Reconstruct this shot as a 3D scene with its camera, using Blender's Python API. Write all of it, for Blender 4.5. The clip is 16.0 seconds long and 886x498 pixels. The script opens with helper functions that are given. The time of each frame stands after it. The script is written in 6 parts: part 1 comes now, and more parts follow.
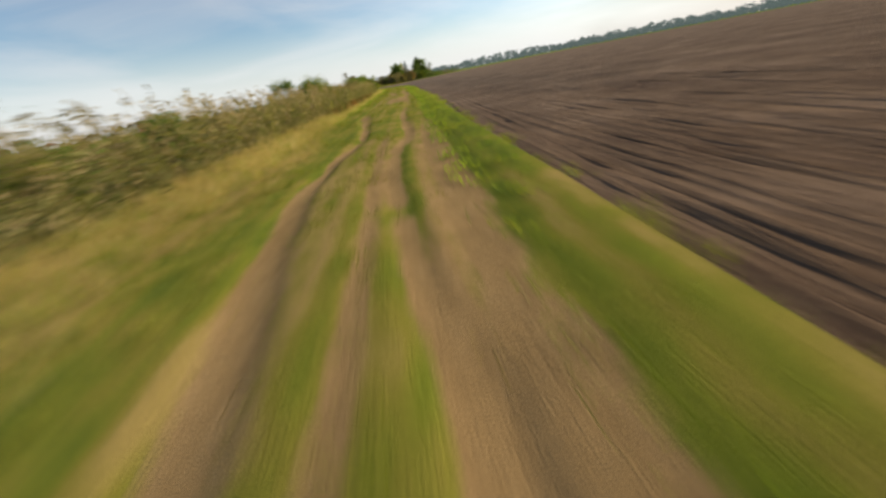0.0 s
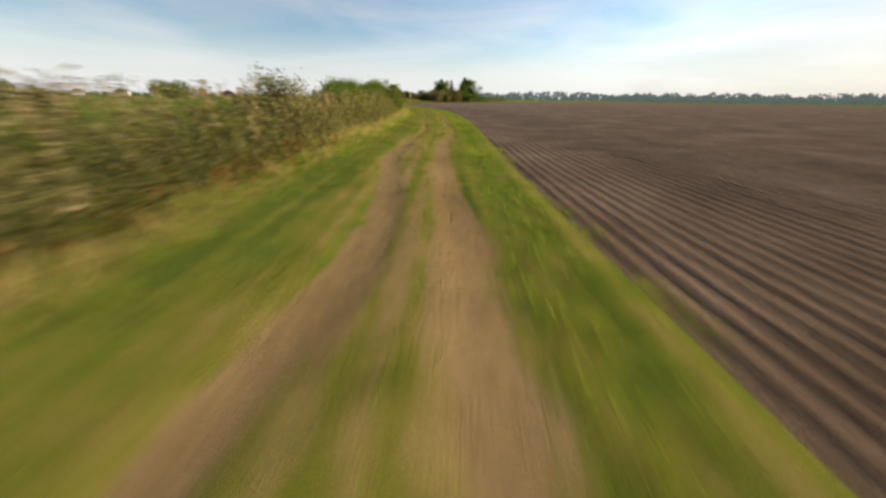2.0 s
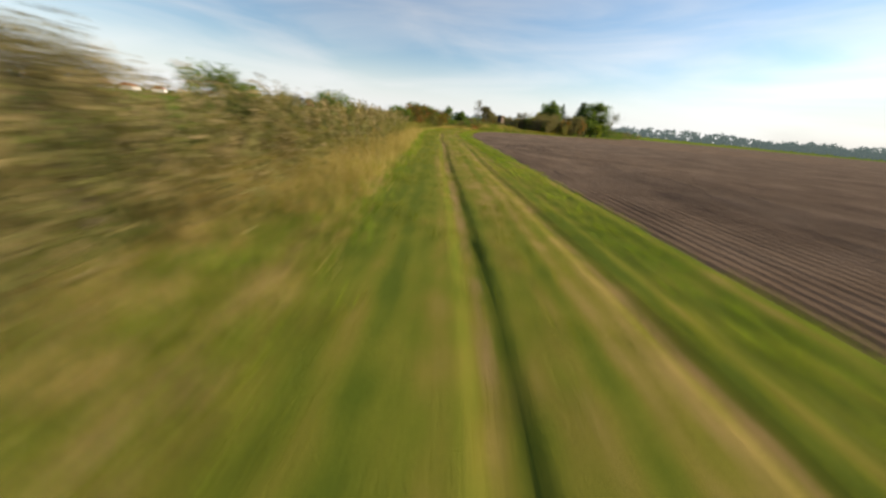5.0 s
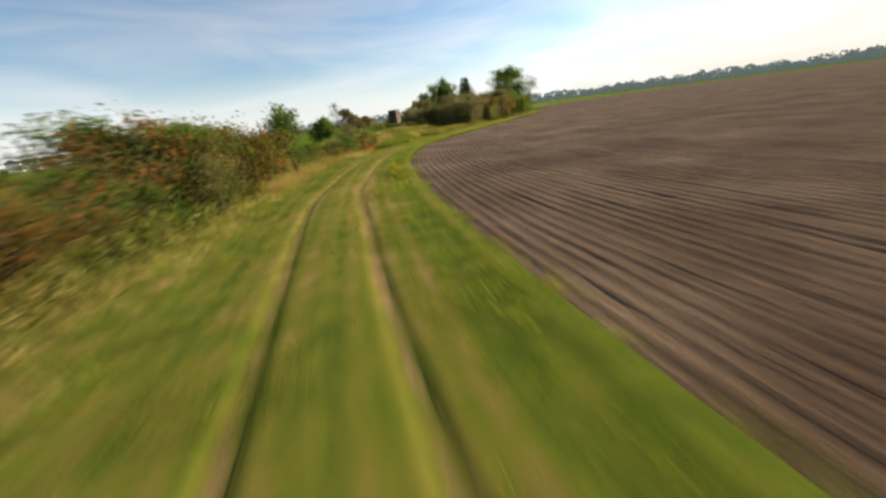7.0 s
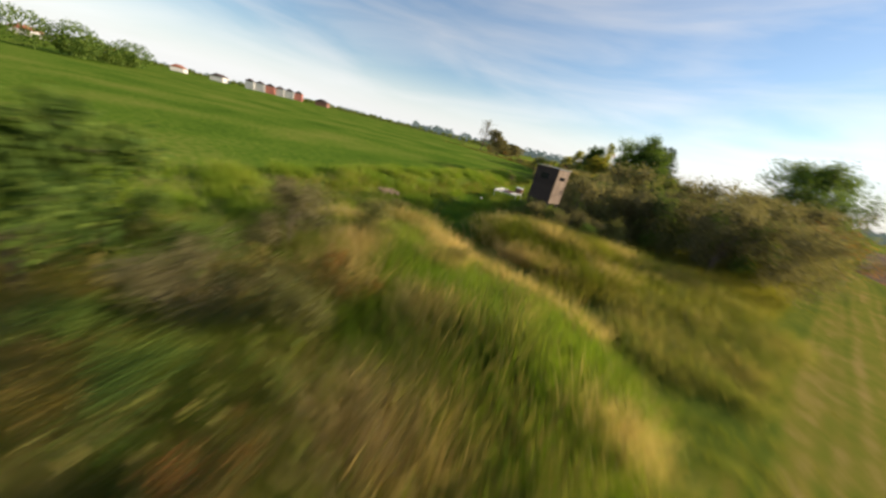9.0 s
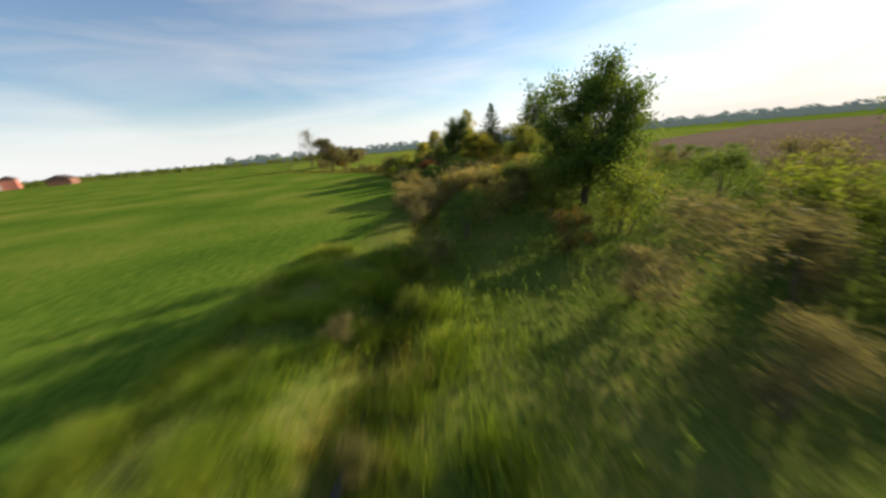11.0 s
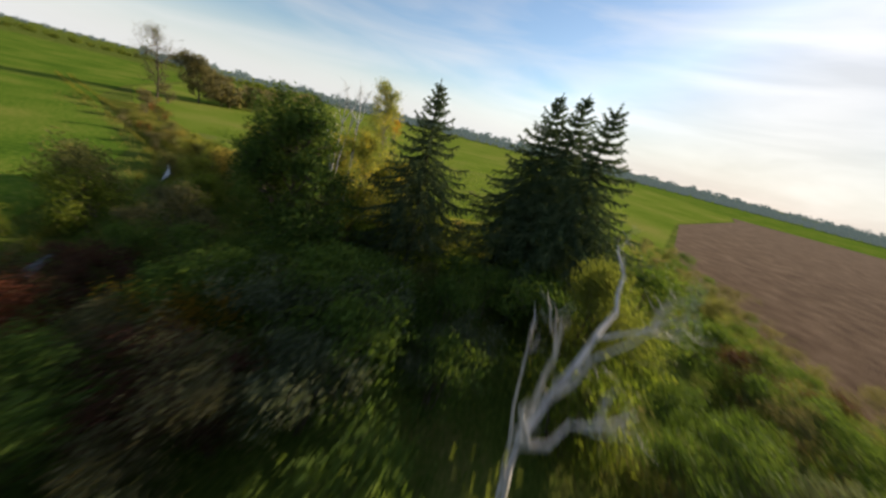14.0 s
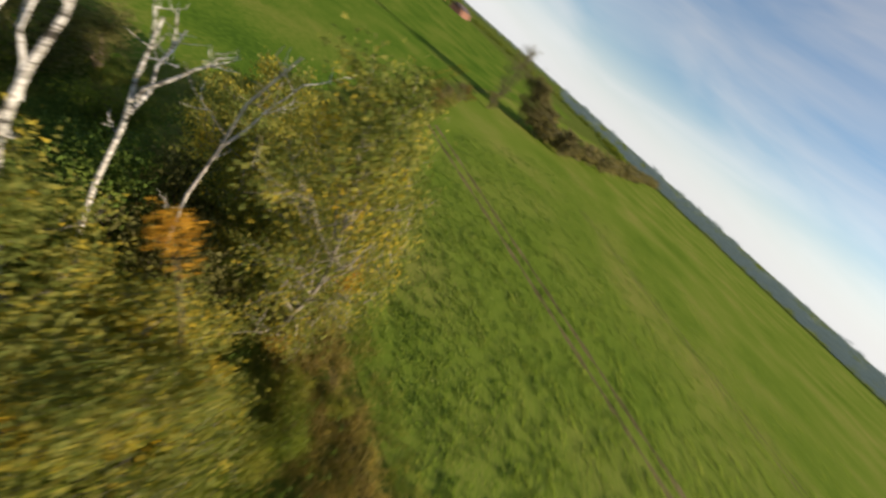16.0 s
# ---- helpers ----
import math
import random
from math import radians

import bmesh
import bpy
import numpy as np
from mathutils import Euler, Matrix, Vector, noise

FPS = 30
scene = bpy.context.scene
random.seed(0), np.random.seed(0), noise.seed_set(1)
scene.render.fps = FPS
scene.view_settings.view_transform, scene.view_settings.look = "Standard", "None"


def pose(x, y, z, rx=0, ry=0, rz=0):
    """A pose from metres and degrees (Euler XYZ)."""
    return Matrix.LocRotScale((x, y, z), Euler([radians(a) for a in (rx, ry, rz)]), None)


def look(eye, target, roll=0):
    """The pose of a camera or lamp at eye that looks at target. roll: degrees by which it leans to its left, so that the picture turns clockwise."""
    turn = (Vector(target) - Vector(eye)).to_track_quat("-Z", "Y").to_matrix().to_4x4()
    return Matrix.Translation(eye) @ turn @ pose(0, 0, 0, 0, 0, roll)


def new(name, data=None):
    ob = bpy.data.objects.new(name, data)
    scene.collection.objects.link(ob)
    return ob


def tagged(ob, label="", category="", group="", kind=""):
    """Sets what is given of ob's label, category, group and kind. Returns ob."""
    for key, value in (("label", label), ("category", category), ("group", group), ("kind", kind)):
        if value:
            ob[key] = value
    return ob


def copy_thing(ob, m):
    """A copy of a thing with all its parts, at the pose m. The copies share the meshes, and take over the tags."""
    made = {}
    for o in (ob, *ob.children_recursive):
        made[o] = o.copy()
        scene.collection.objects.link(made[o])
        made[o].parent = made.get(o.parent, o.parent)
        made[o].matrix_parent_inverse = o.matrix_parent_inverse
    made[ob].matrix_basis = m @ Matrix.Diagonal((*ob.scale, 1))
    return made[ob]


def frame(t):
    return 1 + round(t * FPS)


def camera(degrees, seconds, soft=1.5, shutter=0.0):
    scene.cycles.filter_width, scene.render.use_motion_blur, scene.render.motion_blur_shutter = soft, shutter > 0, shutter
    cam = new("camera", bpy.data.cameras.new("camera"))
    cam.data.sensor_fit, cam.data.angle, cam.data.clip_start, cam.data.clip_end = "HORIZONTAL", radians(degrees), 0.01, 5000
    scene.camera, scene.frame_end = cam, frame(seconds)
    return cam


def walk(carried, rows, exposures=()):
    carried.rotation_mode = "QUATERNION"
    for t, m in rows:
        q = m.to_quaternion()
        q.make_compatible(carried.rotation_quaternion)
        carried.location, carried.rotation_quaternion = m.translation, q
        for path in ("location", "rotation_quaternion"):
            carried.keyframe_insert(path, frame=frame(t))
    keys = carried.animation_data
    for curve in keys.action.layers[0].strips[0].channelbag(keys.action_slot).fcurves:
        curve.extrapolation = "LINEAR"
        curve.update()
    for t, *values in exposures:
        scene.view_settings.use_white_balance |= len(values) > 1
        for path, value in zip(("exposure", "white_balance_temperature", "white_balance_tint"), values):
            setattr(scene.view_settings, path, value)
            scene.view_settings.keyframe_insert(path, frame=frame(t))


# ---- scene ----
# ---- camera and its flight ----
cam = camera(112.4, 16.0, soft=2.6, shutter=0.47)
# seconds, x, y, z, heading, tilt down, bank
FLIGHT = [
    (0, 0.00, 0.00, 1.41, -1.07, 30.38, 11.02),
    (0.5, -0.82, 8.32, 1.32, 2.28, 30.63, 13.20),
    (1, -1.38, 16.70, 1.62, -2.66, 27.90, 6.33),
    (1.5, -1.70, 25.14, 1.72, -3.77, 27.09, 2.12),
    (2, -1.57, 33.62, 1.80, -2.34, 26.96, -0.69),
    (2.5, -1.30, 42.02, 2.03, -3.21, 26.80, -4.48),
    (3, -0.95, 50.31, 2.04, -6.19, 26.49, -7.14),
    (3.5, -1.55, 57.76, 2.02, -13.36, 25.83, -9.34),
    (6, -14.99, 106.32, 1.70, -16.13, 23.27, -4.10),
    (6.5, -17.78, 114.94, 2.03, -5.11, 23.67, 3.32),
    (7, -20.15, 123.59, 2.30, 2.68, 24.36, 7.58),
    (7.5, -21.58, 132.27, 2.60, 3.33, 23.27, 7.59),
    (8, -22.24, 140.38, 2.85, -2.86, 19.45, 3.59),
    (8.5, -22.34, 148.01, 3.26, -9.02, 19.01, -5.61),
    (9, -22.25, 155.42, 3.98, -16.28, 20.78, -13.88),
    (9.3, -22.48, 160.02, 4.19, -19.77, 21.23, -14.40),
    (9.5, -22.84, 163.16, 4.28, -20.19, 22.32, -16.45),
    (9.7, -23.38, 166.35, 4.32, -19.91, 21.73, -13.75),
    (10, -24.46, 171.85, 4.32, -14.00, 20.30, -7.75),
    (10.2, -24.98, 174.85, 4.58, -9.90, 20.05, -4.50),
    (12.3, -20.93, 210.67, 7.41, 20.57, 20.53, 9.57),
    (12.5, -19.69, 213.32, 7.87, 20.41, 20.74, 7.46),
    (13, -16.30, 219.72, 8.99, 19.37, 21.07, -0.19),
    (13.5, -12.77, 225.92, 9.73, 17.73, 21.39, -7.58),
    (14, -9.40, 232.25, 10.27, 15.56, 22.10, -14.25),
    (14.5, -6.52, 238.95, 10.64, 10.61, 24.25, -19.20),
    (15, -4.76, 246.55, 11.68, 3.06, 26.75, -27.10),
    (15.3, -4.37, 250.36, 12.65, -6.53, 29.59, -34.60),
    (15.6, -4.32, 253.88, 13.27, -14.21, 31.90, -39.12),
    (16, -4.43, 258.47, 13.92, -30.86, 34.15, -41.71),]


def flown(x, y, z, heading, tilt, bank):
    h, p = radians(heading), radians(tilt)
    ahead = Vector((math.sin(h) * math.cos(p), math.cos(h) * math.cos(p), -math.sin(p)))
    eye = Vector((x, y, z))
    return look(eye, eye + ahead, -bank)


# the camera closes a little where it faces the sun
EXPOSURE = [(t, stops, 6850, 12) for t, stops in ((0, 0.83), (3.7, 0.85), (6.0, 0.97), (10.0, 0.97), (12.3, 0.95), (13.5, 0.8), (14.5, 0.78), (15.0, 0.66), (15.5, 0.93), (16.0, 0.78))]
walk(cam, [(row[0], flown(*row[1:])) for row in FLIGHT], exposures=EXPOSURE)

# ---- sky, sun, exposure ----
SUN_AZ, SUN_EL = 60.0, 18.0
scene.view_settings.exposure = 0.88
world = bpy.data.worlds.new("world")
scene.world = world
world.use_nodes = True
wn, wl = world.node_tree.nodes, world.node_tree.links
wn.clear()
sky = wn.new("ShaderNodeTexSky")
sky.sky_type = "NISHITA"
sky.sun_disc = False
sky.sun_elevation, sky.sun_rotation = radians(SUN_EL), radians(SUN_AZ)
sky.air_density, sky.dust_density, sky.ozone_density = 1.15, 0.25, 4.0
# thin drawn-out cirrus
tc = wn.new("ShaderNodeTexCoord")
mp = wn.new("ShaderNodeMapping")
mp.inputs["Rotation"].default_value = (0.12, 0.05, 0.6)
mp.inputs["Scale"].default_value = (1.1, 1.6, 7.5)
nz = wn.new("ShaderNodeTexNoise")
nz.inputs["Scale"].default_value = 1.6
nz.inputs["Detail"].default_value = 6.0
nz.inputs["Roughness"].default_value = 0.52
nz.inputs["Distortion"].default_value = 0.5
cr = wn.new("ShaderNodeValToRGB")
cr.color_ramp.elements[0].position, cr.color_ramp.elements[1].position = 0.39, 0.80
cr.color_ramp.elements[0].color, cr.color_ramp.elements[1].color = (0.05, 0.05, 0.05, 1), (0.62, 0.62, 0.62, 1)
bw = wn.new("ShaderNodeRGBToBW")
mul = wn.new("ShaderNodeMix")
mul.data_type = "RGBA"
white = wn.new("ShaderNodeMix")
white.data_type, white.blend_type = "RGBA", "ADD"
white.inputs[0].default_value = 1.0
white.inputs[7].default_value = (2.6, 2.6, 2.7, 1)
bg = wn.new("ShaderNodeBackground")
bg.inputs["Strength"].default_value = 0.085
wo = wn.new("ShaderNodeOutputWorld")
wl.new(tc.outputs["Generated"], mp.inputs["Vector"])
wl.new(mp.outputs["Vector"], nz.inputs["Vector"])
wl.new(nz.outputs[0], cr.inputs["Fac"])
wl.new(sky.outputs[0], bw.inputs[0])
wl.new(bw.outputs[0], white.inputs[6])
wl.new(cr.outputs["Color"], mul.inputs[0])
wl.new(sky.outputs[0], mul.inputs[6])
wl.new(white.outputs[2], mul.inputs[7])
# pale haze towards the horizon, all round
sep = wn.new("ShaderNodeSeparateXYZ")
hr = wn.new("ShaderNodeValToRGB")
hr.color_ramp.elements[0].position, hr.color_ramp.elements[1].position = 0.0, 0.17
hr.color_ramp.elements[0].color, hr.color_ramp.elements[1].color = (0.85, 0.85, 0.85, 1), (0, 0, 0, 1)
hr.color_ramp.interpolation = "EASE"
haze = wn.new("ShaderNodeMix")
haze.data_type = "RGBA"
haze.inputs[7].default_value = (5.5, 5.85, 6.2, 1)
wl.new(tc.outputs["Generated"], sep.inputs[0])
wl.new(sep.outputs["Z"], hr.inputs["Fac"])
wl.new(hr.outputs["Color"], haze.inputs[0])
wl.new(mul.outputs[2], haze.inputs[6])
# thin cloud before the sun's glow holds it to an uneven white
glow = wn.new("ShaderNodeRGBToBW")
vr = wn.new("ShaderNodeMapRange")
vr.inputs["From Min"].default_value, vr.inputs["From Max"].default_value = 0.36, 0.64
vr.inputs["To Min"].default_value, vr.inputs["To Max"].default_value = 5.6, 7.0
share = wn.new("ShaderNodeMath")
share.operation = "DIVIDE"
least = wn.new("ShaderNodeMath")
least.operation = "MINIMUM"
least.inputs[1].default_value = 1.0
veil = wn.new("ShaderNodeMix")
veil.data_type, veil.blend_type = "RGBA", "MULTIPLY"
veil.inputs[0].default_value = 1.0
rest = wn.new("ShaderNodeMath")
rest.operation = "SUBTRACT"
rest.inputs[0].default_value = 1.0
rest.use_clamp = True
pale = wn.new("ShaderNodeMix")
pale.data_type = "RGBA"
wl.new(haze.outputs[2], glow.inputs[0])
wl.new(nz.outputs[0], vr.inputs["Value"])
wl.new(vr.outputs["Result"], share.inputs[0])
wl.new(glow.outputs[0], share.inputs[1])
wl.new(share.outputs[0], least.inputs[0])
wl.new(haze.outputs[2], veil.inputs[6])
wl.new(least.outputs[0], veil.inputs[7])
wl.new(least.outputs[0], rest.inputs[1])
wl.new(rest.outputs[0], pale.inputs[0])
wl.new(veil.outputs[2], pale.inputs[6])
wl.new(vr.outputs["Result"], pale.inputs[7])
wl.new(pale.outputs[2], bg.inputs["Color"])
wl.new(bg.outputs[0], wo.inputs["Surface"])

sun = new("sun", bpy.data.lights.new("sun", "SUN"))
sun.data.energy, sun.data.angle, sun.data.color = 5.0, radians(0.7), (1.0, 0.86, 0.66)
az, el = radians(SUN_AZ), radians(SUN_EL)
toward = Vector((math.sin(az) * math.cos(el), math.cos(az) * math.cos(el), math.sin(el)))
sun.matrix_world = look(toward * 300, (0, 0, 0))


# ---- materials ----
def material(name):
    m = bpy.data.materials.new(name)
    m.use_nodes = True
    n, l = m.node_tree.nodes, m.node_tree.links
    return m, n, l, n["Principled BSDF"]


def ramp_node(n, stops):
    r = n.new("ShaderNodeValToRGB")
    e = r.color_ramp.elements
    while len(e) < len(stops):
        e.new(0.5)
    for k, (pos, c) in enumerate(stops):
        e[k].position, e[k].color = pos, (*c, 1)
    return r


def noise_node(n, l, scale, detail=4, rough=0.55, coord="Object", stretch=(1, 1, 1), distort=0.0):
    t = n.new("ShaderNodeTexCoord")
    p = n.new("ShaderNodeMapping")
    p.inputs["Scale"].default_value = stretch
    z = n.new("ShaderNodeTexNoise")
    z.inputs["Scale"].default_value, z.inputs["Detail"].default_value = scale, detail
    z.inputs["Roughness"].default_value, z.inputs["Distortion"].default_value = rough, distort
    l.new(t.outputs[coord], p.inputs["Vector"])
    l.new(p.outputs["Vector"], z.inputs["Vector"])
    return z


def mix_node(n, l, fac, a, b, blend="MIX"):
    x = n.new("ShaderNodeMix")
    x.data_type, x.blend_type = "RGBA", blend
    for k, v in ((0, fac), (6, a), (7, b)):
        if isinstance(v, (int, float)):
            x.inputs[k].default_value = v
        elif isinstance(v, tuple):
            x.inputs[k].default_value = (*v, 1)
        else:
            l.new(v, x.inputs[k])
    return x.outputs[2]


def bump_node(n, l, bsdf, height, strength=0.5, distance=0.05):
    b = n.new("ShaderNodeBump")
    b.inputs["Strength"].default_value, b.inputs["Distance"].default_value = strength, distance
    l.new(height, b.inputs["Height"])
    l.new(b.outputs["Normal"], bsdf.inputs["Normal"])


def two_scale(name, stops, big, small, rough=0.85, bump=0.4, distance=0.03, stretch=(1, 1, 1), metal=0.0, gloss=0.25, sheen=0.0):
    """A matt surface whose colour varies at a large and a small scale, with relief."""
    m, n, l, b = material(name)
    a = noise_node(n, l, big, 5, stretch=stretch)
    c = noise_node(n, l, small, 6, 0.6, stretch=stretch)
    col = ramp_node(n, [(0.5 + (pos - 0.5) * 0.62, shade) for pos, shade in stops])
    f = mix_node(n, l, 0.5, a.outputs[0], c.outputs[0])
    l.new(f, col.inputs["Fac"])
    l.new(col.outputs["Color"], b.inputs["Base Color"])
    b.inputs["Roughness"].default_value, b.inputs["Metallic"].default_value = rough, metal
    b.inputs["Specular IOR Level"].default_value = gloss
    b.inputs["Sheen Weight"].default_value, b.inputs["Sheen Roughness"].default_value = sheen, 0.4
    bump_node(n, l, b, c.outputs[0], bump, distance)
    return m


def leafy(name, stops, trans=0.36, clump=0.7, rough=0.75):
    """Foliage: the colour differs from leaf to leaf and from clump to clump, and light comes through."""
    m, n, l, b = material(name)
    g = n.new("ShaderNodeNewGeometry")
    z = noise_node(n, l, clump, 3)
    wide = n.new("ShaderNodeMath")
    wide.operation = "MULTIPLY_ADD"
    wide.inputs[1].default_value, wide.inputs[2].default_value = 1.9, -0.45
    l.new(z.outputs[0], wide.inputs[0])
    f = mix_node(n, l, 0.6, g.outputs["Random Per Island"], wide.outputs[0])
    col = ramp_node(n, stops)
    l.new(f, col.inputs["Fac"])
    l.new(col.outputs["Color"], b.inputs["Base Color"])
    b.inputs["Roughness"].default_value = rough
    b.inputs["Specular IOR Level"].default_value = 0.1
    t = n.new("ShaderNodeBsdfTranslucent")
    bright = mix_node(n, l, 1.0, col.outputs["Color"], (1.5, 1.5, 0.9), "MULTIPLY")
    l.new(bright, t.inputs["Color"])
    mx = n.new("ShaderNodeMixShader")
    mx.inputs[0].default_value = trans
    l.new(b.outputs[0], mx.inputs[1])
    l.new(t.outputs[0], mx.inputs[2])
    l.new(mx.outputs[0], n["Material Output"].inputs["Surface"])
    return m


def track_material():
    """Grass that gives way to trodden earth where the wheels run."""
    m, n, l, b = material("track_grass")
    at = n.new("ShaderNodeAttribute")
    at.attribute_name = "bare"
    fine = noise_node(n, l, 9.0, 6, 0.65)
    wide = noise_node(n, l, 0.45, 4)
    blade = noise_node(n, l, 55.0, 3, 0.6)
    grass = ramp_node(n, [(0.28, (0.075, 0.105, 0.013)), (0.43, (0.125, 0.142, 0.018)), (0.55, (0.165, 0.148, 0.026)), (0.70, (0.25, 0.185, 0.06))])
    dry = n.new("ShaderNodeAttribute")
    dry.attribute_name = "dry"
    patch = noise_node(n, l, 2.3, 5, 0.62)
    strong = n.new("ShaderNodeMath")
    strong.operation = "MULTIPLY_ADD"
    strong.inputs[1].default_value, strong.inputs[2].default_value = 1.7, -0.85
    l.new(patch.outputs[0], strong.inputs[0])
    both = n.new("ShaderNodeMath")
    both.operation = "MULTIPLY_ADD"
    both.inputs[1].default_value = 0.42
    l.new(strong.outputs[0], both.inputs[0])
    l.new(mix_node(n, l, 0.5, mix_node(n, l, 0.4, wide.outputs[0], blade.outputs[0]), dry.outputs["Color"]), both.inputs[2])
    l.new(both.outputs[0], grass.inputs["Fac"])
    earth = ramp_node(n, [(0.25, (0.13, 0.082, 0.034)), (0.55, (0.25, 0.165, 0.074)), (0.8, (0.37, 0.258, 0.128))])
    l.new(mix_node(n, l, 0.5, wide.outputs[0], fine.outputs[0]), earth.inputs["Fac"])
    add = n.new("ShaderNodeMath")
    add.operation = "MULTIPLY_ADD"
    add.inputs[1].default_value, add.inputs[2].default_value = 0.9, -0.45
    l.new(fine.outputs[0], add.inputs[0])
    s = n.new("ShaderNodeMath")
    s.operation = "ADD"
    l.new(at.outputs["Fac"], s.inputs[0])
    l.new(add.outputs[0], s.inputs[1])
    edge = ramp_node(n, [(0.33, (0, 0, 0)), (0.62, (1, 1, 1))])
    l.new(s.outputs[0], edge.inputs["Fac"])
    l.new(mix_node(n, l, edge.outputs["Color"], grass.outputs["Color"], earth.outputs["Color"]), b.inputs["Base Color"])
    b.inputs["Roughness"].default_value = 0.9
    b.inputs["Specular IOR Level"].default_value = 0.0
    b.inputs["Sheen Weight"].default_value, b.inputs["Sheen Roughness"].default_value = 0.04, 0.4
    b.inputs["Sheen Tint"].default_value = (0.9, 0.9, 0.45, 1)
    bump_node(n, l, b, mix_node(n, l, 0.5, blade.outputs[0], patch.outputs[0]), 0.8, 0.04)
    return m


M_TRACK = track_material()
M_SOIL = two_scale("ploughed_soil", [(0.28, (0.062, 0.038, 0.024)), (0.5, (0.11, 0.072, 0.044)), (0.72, (0.18, 0.124, 0.082))], 0.35, 16.0, 0.95, 0.9, 0.05, gloss=0.0, sheen=0.05)
M_MEADOW = two_scale("rough_meadow", [(0.3, (0.045, 0.07, 0.013)), (0.5, (0.09, 0.125, 0.022)), (0.75, (0.18, 0.165, 0.05))], 0.22, 6.0, 0.95, 0.8, 0.08, gloss=0.0)
M_FIELD = two_scale("short_field_grass", [(0.3, (0.045, 0.095, 0.012)), (0.5, (0.09, 0.15, 0.018)), (0.72, (0.18, 0.19, 0.04))], 0.07, 2.2, 0.9, 0.6, 0.04, gloss=0.0)
M_CROP = two_scale("young_crop", [(0.3, (0.082, 0.135, 0.016)), (0.5, (0.13, 0.182, 0.025)), (0.72, (0.215, 0.208, 0.055))], 0.05, 7.0, 0.9, 0.7, 0.05, gloss=0.0)
M_TRAM = two_scale("worn_wheel_line", [(0.3, (0.05, 0.06, 0.018)), (0.5, (0.11, 0.1, 0.04)), (0.72, (0.22, 0.17, 0.09))], 0.3, 5.0, 0.95, 0.8, 0.03, gloss=0.0)
M_WATER = two_scale("creek_water", [(0.3, (0.03, 0.035, 0.03)), (0.7, (0.06, 0.065, 0.055))], 0.4, 4.0, 0.06, 0.12, 0.01, gloss=0.5)
M_BARK = two_scale("bark", [(0.3, (0.045, 0.034, 0.024)), (0.6, (0.11, 0.085, 0.06)), (0.8, (0.18, 0.15, 0.11))], 1.2, 18.0, 0.95, 0.8, 0.02, (1, 1, 0.25))
M_DEADWOOD = two_scale("bleached_wood", [(0.3, (0.28, 0.25, 0.22)), (0.6, (0.52, 0.49, 0.45)), (0.8, (0.66, 0.64, 0.6))], 1.0, 14.0, 0.85, 0.5, 0.01, (1, 1, 0.3))
M_BIRCH = two_scale("birch_bark", [(0.36, (0.04, 0.035, 0.03)), (0.47, (0.38, 0.36, 0.33)), (0.7, (0.66, 0.65, 0.62))], 3.5, 12.0, 0.7, 0.4, 0.01, (0.6, 0.6, 2.2))
M_TWIG = two_scale("twigs", [(0.3, (0.09, 0.065, 0.045)), (0.7, (0.2, 0.155, 0.115))], 1.0, 12.0, 0.9, 0.3, 0.01)
M_GREYTWIG = two_scale("pale_grey_twigs", [(0.3, (0.14, 0.12, 0.095)), (0.7, (0.34, 0.31, 0.26))], 1.0, 12.0, 0.9, 0.3, 0.01)
M_PLANK = two_scale("dark_planks", [(0.3, (0.035, 0.024, 0.02)), (0.6, (0.075, 0.052, 0.042)), (0.8, (0.13, 0.095, 0.075))], 0.8, 11.0, 0.8, 0.5, 0.006, (1, 1, 0.12))
M_PLANK_PALE = two_scale("pale_planks", [(0.32, (0.13, 0.088, 0.06)), (0.55, (0.27, 0.195, 0.14)), (0.8, (0.43, 0.34, 0.265))], 0.8, 11.0, 0.8, 0.5, 0.006, (1, 1, 0.12))
M_FELT = two_scale("roofing_felt", [(0.3, (0.16, 0.16, 0.155)), (0.6, (0.27, 0.27, 0.26)), (0.8, (0.38, 0.38, 0.37))], 1.5, 30.0, 0.9, 0.4, 0.004)
M_PALE = two_scale("weathered_white_paint", [(0.28, (0.42, 0.40, 0.37)), (0.5, (0.70, 0.69, 0.66)), (0.8, (0.8, 0.8, 0.78))], 1.5, 22.0, 0.6, 0.2, 0.002)
M_RUST = two_scale("brown_board", [(0.3, (0.12, 0.055, 0.04)), (0.6, (0.24, 0.12, 0.085)), (0.8, (0.34, 0.19, 0.14))], 1.5, 20.0, 0.85, 0.3, 0.003)
M_DARKGLASS = two_scale("dark_opening", [(0.3, (0.01, 0.01, 0.012)), (0.7, (0.025, 0.025, 0.03))], 1.0, 8.0, 0.12, 0.05, 0.001)
M_PLASTER = two_scale("pale_plaster", [(0.3, (0.42, 0.41, 0.39)), (0.7, (0.58, 0.57, 0.55))], 0.08, 1.2, 0.9, 0.1, 0.02)
M_REDPLASTER = two_scale("red_plaster", [(0.3, (0.42, 0.14, 0.10)), (0.7, (0.58, 0.24, 0.18))], 0.08, 1.2, 0.9, 0.1, 0.02)
M_TILES = two_scale("red_roof", [(0.3, (0.22, 0.075, 0.045)), (0.7, (0.36, 0.14, 0.085))], 0.2, 2.5, 0.85, 0.3, 0.03)
M_DARKROOF = two_scale("dark_roof", [(0.3, (0.06, 0.045, 0.045)), (0.7, (0.13, 0.095, 0.09))], 0.2, 2.5, 0.85, 0.3, 0.03)
